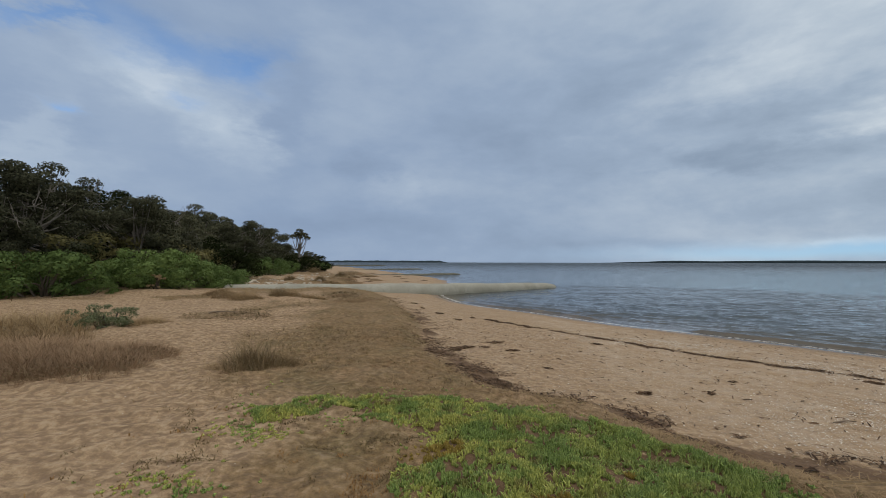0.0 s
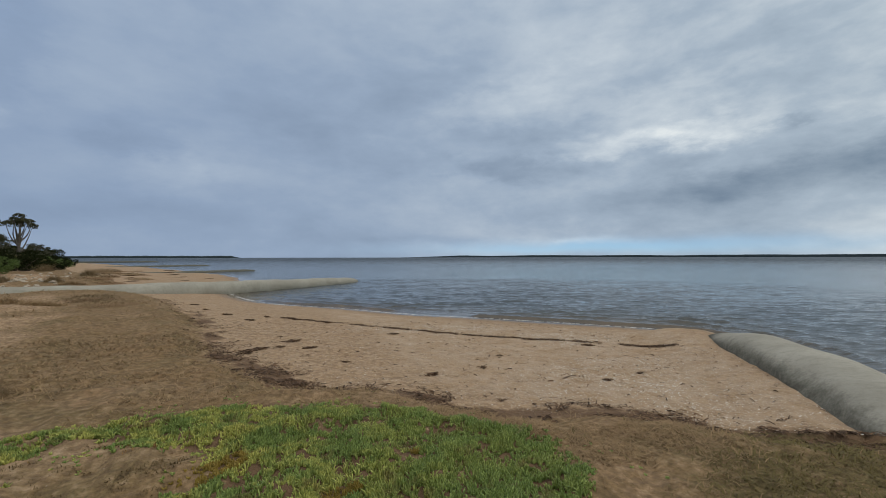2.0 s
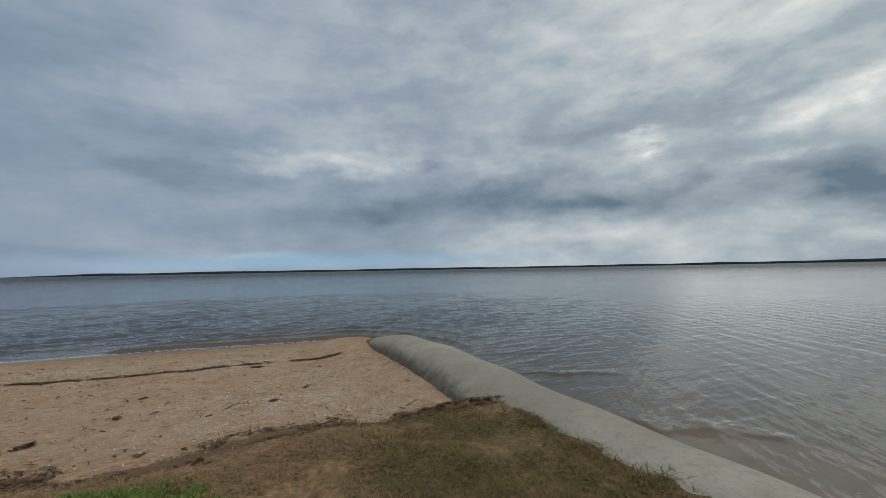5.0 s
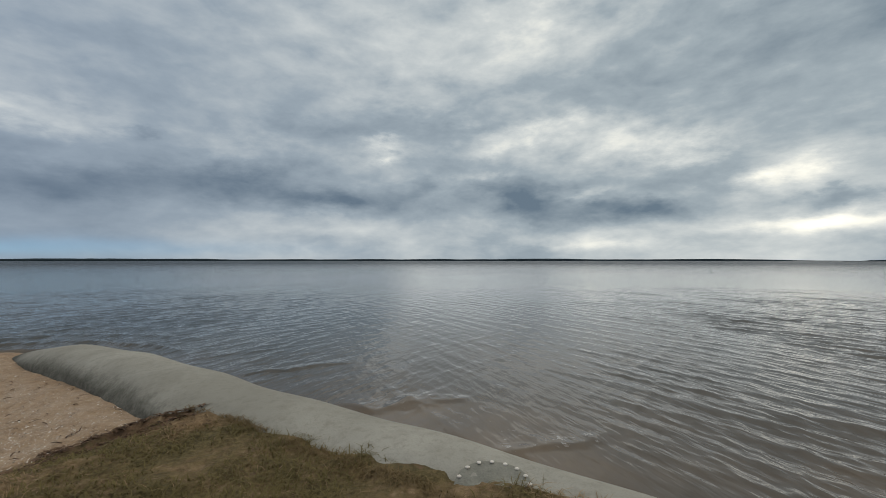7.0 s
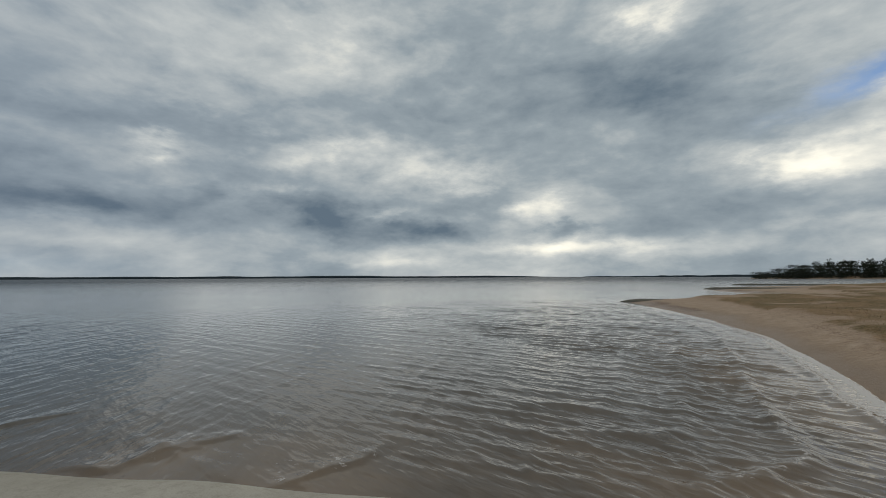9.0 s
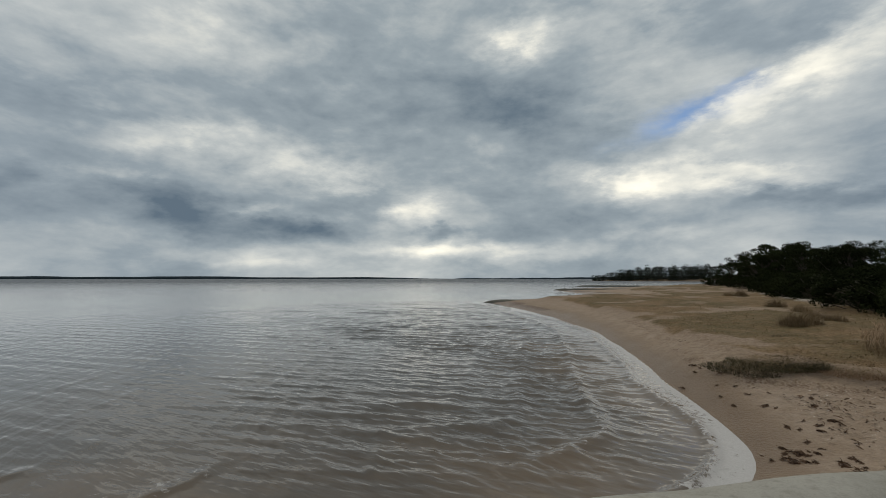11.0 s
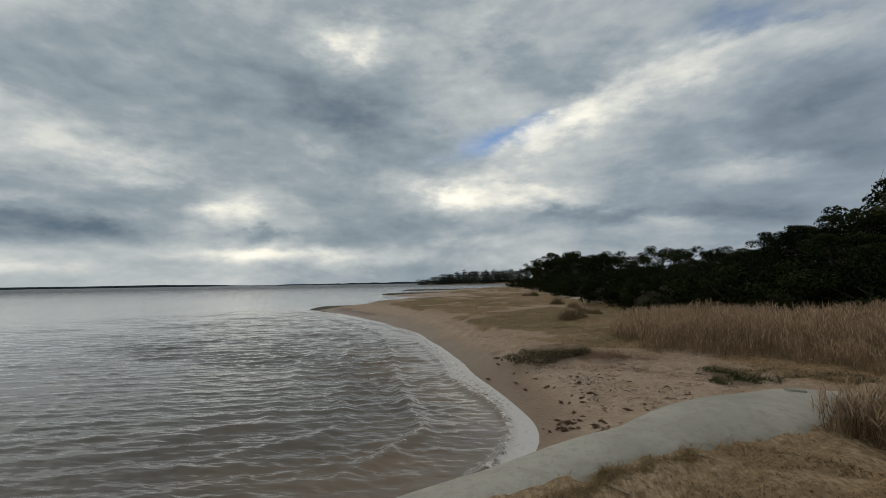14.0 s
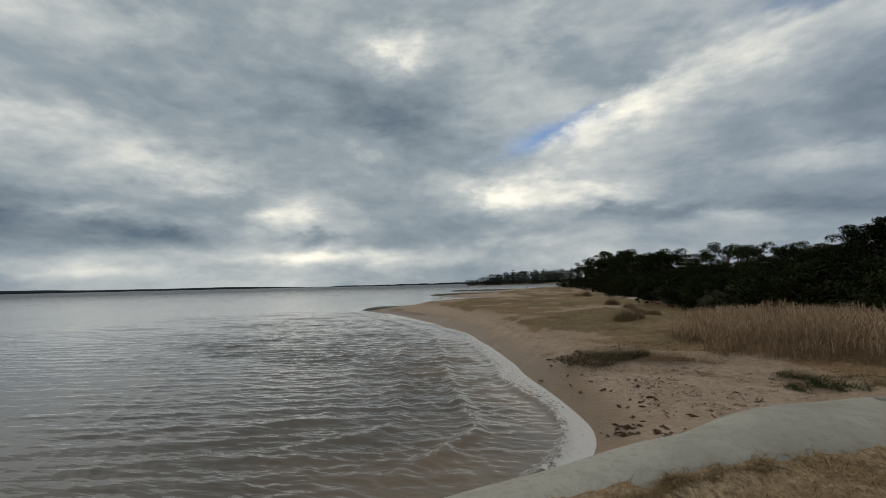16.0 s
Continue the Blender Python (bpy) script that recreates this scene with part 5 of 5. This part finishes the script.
RUSH, STRAW, BRUSH, LOWMAT = tussock(71, 0.36, 0.54, 900, M_RUSH, 0.6), tussock(72, 0.5, 0.36, 1400, M_STRAW, 0.9, 0.006), tussock(73, 0.75, 0.44, 3200, M_BRUSH, 0.95, 0.005), tussock(74, 0.9, 0.18, 3200, M_DARKGRASS, 1.2)
BROWNMAT = tussock(78, 0.9, 0.17, 3200, M_BRUSH, 1.2)
TUFT_LABELS = ["dark upright rush tussock on pale sand", "straw-coloured dry grass tussock on sand", "tangled brown dry brush on pale sand", "low dark mat of matted grass on sand", "low reddish-brown mound of dry grass"]
tufts = [(-2.4, 6.2, 0, 1.05), (-2.05, 6.35, 0, 0.65), (-2.75, 5.95, 1, 0.65), (-4.3, 5.75, 2, 1.0), (-5.0, 5.6, 2, 1.0), (-5.4, 6.3, 2, 1.1), (-4.5, 6.6, 2, 0.9), (-6.1, 6.2, 2, 1.1), (-6.6, 7.4, 1, 1.5),
         (-7.6, 8.2, 1, 1.8), (-8.6, 8.6, 1, 1.8), (-9.4, 8.0, 1, 1.9), (-8.4, 9.8, 1, 1.5), (-6.4, 9.6, 1, 1.0), (-4.8, 10.6, 4, 1.0), (-6.0, 10.9, 4, 0.9), (-5.2, 11.5, 4, 1.1), (-3.9, 11.2, 4, 0.6), (-7.3, 15.7, 1, 1.3), (-8.3, 16.2, 1, 1.2),
         (-6.6, 16.9, 0, 1.0), (-9.2, 17.4, 1, 1.2), (-3.4, 16.5, 4, 1.2), (-4.6, 18.6, 4, 1.3), (-6.4, 17.4, 1, 1.2), (-5.4, 17.0, 1, 1.1), (-4.9, 16.9, 1, 0.8), (-12.5, 33, 0, 1.3), (-9.5, 31, 0, 1.2), (-17, 52, 0, 1.7), (-11, 42, 0, 1.5), (-21, 66, 0, 2.0), (-8.2, 33, 4, 1.5), (-9.6, 37, 4, 1.7), (-7.6, 41, 4, 1.3), (-11.5, 46, 4, 2.0), (-10.4, 52, 4, 1.8), (-14, 58, 4, 2.2), (-16, 66, 4, 2.6), (-6.8, 29.5, 1, 1.1), (-8.0, 28.6, 1, 1.3),
         (-0.9, -17.2, 0, 1.15), (-1.3, -17.7, 0, 0.9), (-2.1, -19.4, 0, 0.9), (0.3, -10.2, 3, 0.75), (-0.1, -10.3, 3, 0.8), (-0.45, -10.5, 3, 0.7), (-1.3, -10.3, 4, 0.7), (-2.1, -10.2, 4, 0.7), (-1.7, -11.3, 4, 0.8), (-2.6, -10.6, 4, 0.7), (-0.9, -6.05, 4, 0.34), (-1.25, -6.35, 4, 0.38), (-1.65, -6.6, 4, 0.42), (-2.1, -6.85, 4, 0.45), (-0.8, -11.2, 4, 0.9), (-1.5, -19.8, 0, 0.9), (-1.8, -20.1, 0, 0.8), (1.6, -18.4, 3, 0.7),
         (-0.5, -14.4, 3, 0.6), (-0.9, -14.2, 3, 0.5), (-0.8, -27.2, 0, 1.2), (-1.5, -23.7, 0, 1.0), (0.8, -38, 0, 1.3), (1.6, -40, 0, 1.1), (-2.9, -12.6, 3, 0.9)]
plant([RUSH, STRAW, BRUSH, LOWMAT, BROWNMAT], TUFT_LABELS, "grass", "tussocks on the foreshore", tufts)

GREENMAT = tussock(77, 0.55, 0.13, 2600, M_SALT, 1.0, 0.011, "saltbush_mat")
plant([GREENMAT], ["low dark green saltbush mat at the reed edge"], "plant", "saltbush mats by the reeds",
      [(-2.5, -8.9, 0, 0.4), (-2.8, -8.75, 0, 0.6), (-3.15, -8.6, 0, 0.75), (-3.45, -8.45, 0, 0.85), (-3.8, -8.3, 0, 0.9), (-4.1, -8.1, 0, 1.0), (-3.6, -8.8, 0, 0.8), (-4.4, -7.8, 0, 1.0), (-4.7, -7.4, 0, 1.0), (-3.2, -9.0, 0, 0.7), (-1.6, -13.2, 0, 1.1), (-5.6, 12.6, 0, 0.5)])
green = make_shrub(75, 0.75, 0.62, M_GREYGREEN, 4200, leaf=0.035, clumps=26)
place(green, -7.1, 9.3, 20, 1.0)
tagged(green, "small grey-green shrub rooted in dry sand", "shrub", "shrubs along the dune foot")
pale = make_shrub(76, 0.35, 1.0, M_STRAW, 700, leaf=0.06, clumps=12)
place(pale, -12.4, 18.2, 70, 1.0)
tagged(pale, "thin pale grey-leaved bush on the sand", "shrub", "shrubs along the dune foot")


def reed_bed(name, label, poly, count, tall, seed):
    """Dry reeds: stalk blades, drooping leaves and feathery heads."""
    rng = np.random.RandomState(seed)
    p = np.array(poly)
    x, y = rng.uniform(p[:, 0].min(), p[:, 0].max(), count), rng.uniform(p[:, 1].min(), p[:, 1].max(), count)
    d = inside_by(poly, x, y) + (grains(x, y, 0.8, 3, seed) - 0.5) * 1.0
    keep = (d > 0) & (grains(x, y, 1.1, 3, seed + 1) > 0.27)
    x, y, d = x[keep], y[keep], d[keep]
    h = lay(x, y)[0]
    n = len(x)
    t = tall * rng.uniform(0.6, 1.08, n) * (0.55 + 0.45 * step(0, 0.9, d)) * (0.5 + 0.95 * grains(x, y, 1.3, 4, seed + 2))
    pos = np.stack([x, y, h - 0.02], 1)
    base = tagged(new(name), label, "reeds", kind="stuff")
    tagged(blades(rng, pos, t, 0.005, 0.42, M_REED, "stalks", base), kind="stuff")
    for k in range(4):
        f = 0.15 + 0.2 * k
        tagged(blades(rng, pos + np.array([0, 0, 1]) * (t * f)[:, None], t * rng.uniform(0.2, 0.42, n), 0.0055, 1.15, M_REED, "leaves", base), kind="stuff")
    heads = rng.rand(n) < 0.55
    tip = pos + np.array([0, 0, 1]) * (t * 0.97)[:, None] + np.c_[rng.normal(size=(n, 2)) * 0.05, np.zeros(n)]
    for k in range(5):
        tagged(blades(rng, tip[heads] - np.array([0, 0, 0.03 * k]), 0.13, 0.008, 0.9, M_PLUME, "seed_heads", base), kind="stuff")
    return base


reed_bed("reed_bed", "dense bed of dry pinkish-brown reeds below the wood", [(-1.7, -11.7), (-2.3, -10.0), (-3.3, -9.5), (-4.2, -8.8), (-5.0, -7.9), (-7.5, -5.9), (-13, -6.0), (-14, -11), (-9, -14.2), (-4.0, -16.5), (-2.4, -15.0)], 22000, 0.68, 81)
reed_bed("reed_clump", "clump of dry feathery reeds beside the groyne", [(-2.6, -5.1), (-2.8, -4.5), (-3.5, -3.9), (-4.8, -4.3), (-4.6, -5.6), (-3.3, -5.5)], 3200, 0.80, 85)


# ---- strandline ----
def weed_clump(seed, wide, count):
    """A flattened tangle of dried seaweed ribbons."""
    rng = np.random.RandomState(seed)
    a, r = rng.uniform(0, 2 * math.pi, count), wide * np.sqrt(rng.rand(count))
    c = np.stack([r * np.cos(a) * 1.6, r * np.sin(a) * 0.75, rng.uniform(0.0, 0.035, count) * (1.2 - r / wide)], 1)
    t = rng.normal(size=(count, 3)) * np.array([1.3, 0.8, 0.22]); t /= np.linalg.norm(t, axis=1, keepdims=True)
    s = np.cross(t, rng.normal(size=(count, 3)) * np.array([0.4, 0.4, 1])); s /= np.linalg.norm(s, axis=1, keepdims=True)
    ln, w = rng.uniform(0.03, 0.09, count)[:, None], rng.uniform(0.004, 0.012, count)[:, None]
    verts = np.stack([c - t * ln - s * w, c - t * ln + s * w, c + s * w + np.array([0, 0, 0.012]), c - s * w + np.array([0, 0, 0.012]), c + t * ln - s * w * 0.4, c + t * ln + s * w * 0.4], 1).reshape(-1, 3)
    i = np.arange(count)[:, None] * 6
    quads = np.concatenate([i + np.array([0, 1, 2, 3]), i + np.array([3, 2, 5, 4])])
    return sheet_mesh("seaweed_clump", verts, quads, M_WEED)


WEEDS = [weed_clump(91, 0.06, 30), weed_clump(92, 0.10, 60), weed_clump(93, 0.045, 20), weed_clump(94, 0.20, 110)]


def weed(x, y, kind, turn, size=1.0):
    ob = new("seaweed_clump", WEEDS[kind])
    ob.matrix_basis = pose(x, y, height(x, y) - 0.004, 0, 0, turn) @ Matrix.Diagonal((size, size, size, 1))
    tagged(ob, "dark dried seaweed clump lying on beach sand", "seaweed", "seaweed clumps on the beach")


for x, y, k, turn in [(0.5, 9.05, 3, 20), (0.95, 9.25, 1, 0), (1.46, 8.9, 1, 10), (1.15, 9.7, 3, 15), (0.35, 8.75, 1, 40), (2.86, 6.3, 1, 30), (1.86, 7.62, 0, 0), (7.0, 7.5, 1, -30), (3.83, 6.45, 0, 60), (3.53, 10.25, 1, 0),
                      (1.7, 13.4, 1, -40), (2.4, 12.6, 1, -40), (0.4, 13.6, 3, -50), (0.9, 14.1, 1, -60), (-0.2, 15.0, 3, -60), (-0.9, 16.5, 1, -60), (-1.4, 18.4, 3, -60), (5.2, 5.2, 0, 0), (6.1, 5.4, 2, 0), (4.6, 7.2, 2, 0)]:
    weed(x, y, k, turn, 0.8)
# heaped weed and drift on the beach past the second groyne
for x, y, k, turn, size in [(-4.6, 31.0, 3, 30, 1.6), (-6.2, 33.5, 3, 10, 2.0), (-3.4, 35.0, 1, 60, 2.2), (-7.4, 38.0, 3, 40, 2.4), (-4.4, 41.0, 3, 20, 1.8), (-8.8, 44.0, 3, 70, 2.6), (-5.6, 48.0, 3, 30, 2.6),
                            (-10.2, 50.0, 3, 10, 3.0), (-7.2, 55.0, 3, 30, 3.0), (-12.0, 58.0, 3, 50, 3.2), (-9.0, 64.0, 3, 20, 3.4), (-13.5, 70.0, 3, 35, 3.6), (-11.0, 78.0, 3, 30, 4.0), (-3.0, 46.0, 3, 15, 2.0)]:
    weed(x, y, k, turn, size * 0.6)
rng = np.random.RandomState(121)
for cx, cy, spread, count in ((-0.2, -6.9, 0.25, 20), (-0.75, -6.2, 0.22, 16), (-0.45, -7.9, 0.3, 12), (0.3, -9.0, 0.45, 8), (-1.2, -7.2, 0.5, 7), (0.9, -10.2, 0.5, 6)):
    for k in range(count):
        weed(cx + rng.normal() * spread * 0.6, cy + rng.normal() * spread, int(rng.choice([0, 1, 2, 2, 0])), 100 + rng.normal() * 35, rng.uniform(0.3, 0.8))


def scatter_line(rng, pts, count, wide):
    path = smooth_path(pts, 200)
    pick = rng.randint(0, 200, count)
    return path[pick, 0] + rng.normal(size=count) * wide, path[pick, 1] + rng.normal(size=count) * wide


def strand_litter():
    """Seaweed ribbons along the tide line and the foot of the turf."""
    rng = np.random.RandomState(95)
    xs, ys = [], []
    path = smooth_path([(0.9, 14.2), (1.8, 13.3), (3.1, 12.0), (4.4, 10.5), (5.7, 9.0), (7.3, 7.75), (8.6, 6.6)], 400)
    run = rng.randint(30, 400, 4200)
    thick = grains(run / 9.0, run * 0.0, 1.0, 3, 97)
    keep = rng.rand(4200) < step(0.2, 0.6, thick)
    path = path + 0.10 * np.stack([grains(np.arange(400) / 16.0, np.zeros(400), 1.0, 3, 96), grains(np.arange(400) / 16.0, np.zeros(400), 1.0, 3, 98)], 1)
    xs.append(path[run, 0][keep] + rng.normal(size=keep.sum()) * 0.045); ys.append(path[run, 1][keep] + rng.normal(size=keep.sum()) * 0.045)
    x, y = scatter_line(rng, UPLAND_N[10:] + [(5.75, 1.75)], 9500, 0.24)
    keep = grains(x, y, 0.4, 3, 99) > 0.50
    xs.append(x[keep]); ys.append(y[keep])
    x, y = rng.uniform(0, 9, 1600), rng.uniform(3, 13, 1600)
    h, sea, upl, woods = lay(x, y)
    keep = (upl < -0.3) & (sea > 0.7)
    xs.append(x[keep]); ys.append(y[keep])
    x, y = rng.uniform(-3, 3, 9000), rng.uniform(-14, -5, 9000)
    h, sea, upl, woods = lay(x, y)
    keep = (upl < 0.3) & (sea > 1.1) & (grains(x, y, 0.5, 3, 101) > 0.5)
    xs.append(x[keep]); ys.append(y[keep])
    x, y = np.concatenate(xs), np.concatenate(ys)
    n = len(x)
    h = lay(x, y)[0]
    c = np.stack([x, y, h + rng.uniform(0.002, 0.018, n)], 1)
    a = rng.uniform(0, 2 * math.pi, n)
    t = np.stack([np.cos(a), np.sin(a), rng.normal(size=n) * 0.15], 1)
    s = np.stack([-np.sin(a), np.cos(a), rng.normal(size=n) * 0.4], 1)
    ln, w = rng.uniform(0.015, 0.06, n)[:, None], rng.uniform(0.003, 0.009, n)[:, None]
    verts = np.stack([c - t * ln - s * w, c - t * ln + s * w, c + s * w + np.array([0, 0, 0.008]), c - s * w + np.array([0, 0, 0.008]), c + t * ln - s * w * 0.4, c + t * ln + s * w * 0.4], 1).reshape(-1, 3)
    i = np.arange(n)[:, None] * 6
    quads = np.concatenate([i + np.array([0, 1, 2, 3]), i + np.array([3, 2, 5, 4])])
    return tagged(raw_part("seaweed_litter", verts, quads, M_WEED), "scattered dark seaweed ribbons along the strandline", "seaweed", kind="stuff")


strand_litter()


def shell_grit():
    """Broken shells lying on the sand, a few centimetres across at most."""
    rng = np.random.RandomState(103)
    count = 60000
    x, y = np.r_[rng.uniform(1.5, 9.5, count), rng.uniform(-4, 2.5, count // 4)], np.r_[rng.uniform(2.5, 11.5, count), rng.uniform(-13, -5, count // 4)]
    h, sea, upl, woods = lay(x, y)
    band = np.exp(-((sea - 3.4) / 1.1) ** 2) * step(0.35, 0.6, grains(x, y, 1.4, 3, 105)) + 0.06
    band = np.where(y < 0, 0.45 * step(0.4, 0.6, grains(x, y, 1.0, 3, 107)), band)
    keep = (rng.rand(len(x)) < band) & (upl < -0.05) & (sea > 0.9)
    x, y, h = x[keep], y[keep], h[keep]
    n = len(x)
    r = rng.uniform(0.003, 0.0075, n) * rng.choice([1, 1, 1, 1.6], n)
    ang = rng.uniform(0, 2 * math.pi, n)
    tilt = rng.normal(size=(n, 2)) * 0.35
    verts = [np.stack([x, y, h + r * 0.55], 1)]
    for k in range(6):
        a = ang + k * math.pi / 3
        dx, dy = np.cos(a) * r * (1.25 if k % 3 == 0 else 0.9), np.sin(a) * r
        verts.append(np.stack([x + dx, y + dy, h + 0.002 + dx * tilt[:, 0] + dy * tilt[:, 1]], 1))
    verts = np.stack(verts, 1).reshape(-1, 3)
    tri = np.array([(0, k + 1, (k + 1) % 6 + 1) for k in range(6)])
    return tagged(raw_part("shell_grit", verts, (np.arange(n)[:, None, None] * 7 + tri).reshape(-1, 3), M_SHELL), "bleached broken shells strewn over beach sand", "shells", kind="stuff")


shell_grit()


def stone_mesh(seed):
    bm = bmesh.new()
    bmesh.ops.create_icosphere(bm, subdivisions=2, radius=1.0)
    rng = np.random.RandomState(seed)
    off = rng.uniform(-5, 5, 3)
    for v in bm.verts:
        k = 0.75 + 0.5 * noise.noise(v.co * 1.1 + Vector(off)) + 0.15 * noise.noise(v.co * 3 + Vector(off))
        v.co = Vector((v.co.x * 1.25 * k, v.co.y * k, v.co.z * 0.6 * k))
    me = bpy.data.meshes.new("stone")
    bm.to_mesh(me)
    bm.free()
    me.materials.append(M_STONE)
    return me


STONES = [stone_mesh(k) for k in range(4)]
rng = np.random.RandomState(111)
for k in range(150):
    f = rng.rand()
    x, y = -9.4 - 5.6 * f + rng.normal() * 1.6, 23.5 + 20 * f + rng.normal() * 3.0
    ob = new("stone", STONES[k % 4])
    sz = rng.uniform(0.05, 0.17)
    ob.matrix_basis = pose(x, y, height(x, y) + sz * 0.15, rng.uniform(-15, 15), rng.uniform(-15, 15), rng.uniform(0, 360)) @ Matrix.Diagonal((sz, sz, sz, 1))
    tagged(ob, "pale rough stone half sunk in dune sand", "stone", "stones of the dune rubble")


rng = np.random.RandomState(113)
for k in range(46):
    x, y = -4.4 + rng.normal() * 1.3 + 0.06 * k, -30.5 - 0.35 * k + rng.normal() * 1.4
    ob = new("stone", STONES[k % 4])
    sz = rng.uniform(0.08, 0.26)
    ob.matrix_basis = pose(x, y, height(x, y) + sz * 0.1, rng.uniform(-15, 15), rng.uniform(-15, 15), rng.uniform(0, 360)) @ Matrix.Diagonal((sz * 1.5, sz, sz * 0.8, 1))
    tagged(ob, "pale rough stone on the sand below the dark wood", "stone", "stones of the southern dune")


def stick(x, y, turn, length, thick, label):
    verts, faces = [], []
    rng = np.random.RandomState(int(abs(x * 100 + y * 10)))
    limb(verts, faces, [np.array([-length / 2, 0, 0.0]), np.array([-length / 6, rng.normal() * 0.05 * length, thick]), np.array([length / 6, rng.normal() * 0.05 * length, thick * 0.6]), np.array([length / 2, 0, 0])], thick, thick * 0.4, 7)
    ob = raw_part("driftwood", verts, faces, M_WOOD)
    ob.matrix_basis = pose(x, y, height(x, y) + thick * 0.6, 0, 0, turn)
    tagged(ob, label, "driftwood", "driftwood on the shore")


stick(-5.7, 11.4, 15, 0.7, 0.03, "dark weathered driftwood branch on sand")
stick(-1.15, -4.25, -30, 0.25, 0.006, "thin dry twig at the turf edge")
stick(-0.35, -3.55, -40, 0.28, 0.006, "thin dry twig at the turf edge")
stick(4.75, 5.5, 10, 0.3, 0.012, "short dark stick on beach sand")
stick(-0.35, 4.6, 40, 0.12, 0.006, "short twig beside the samphire")
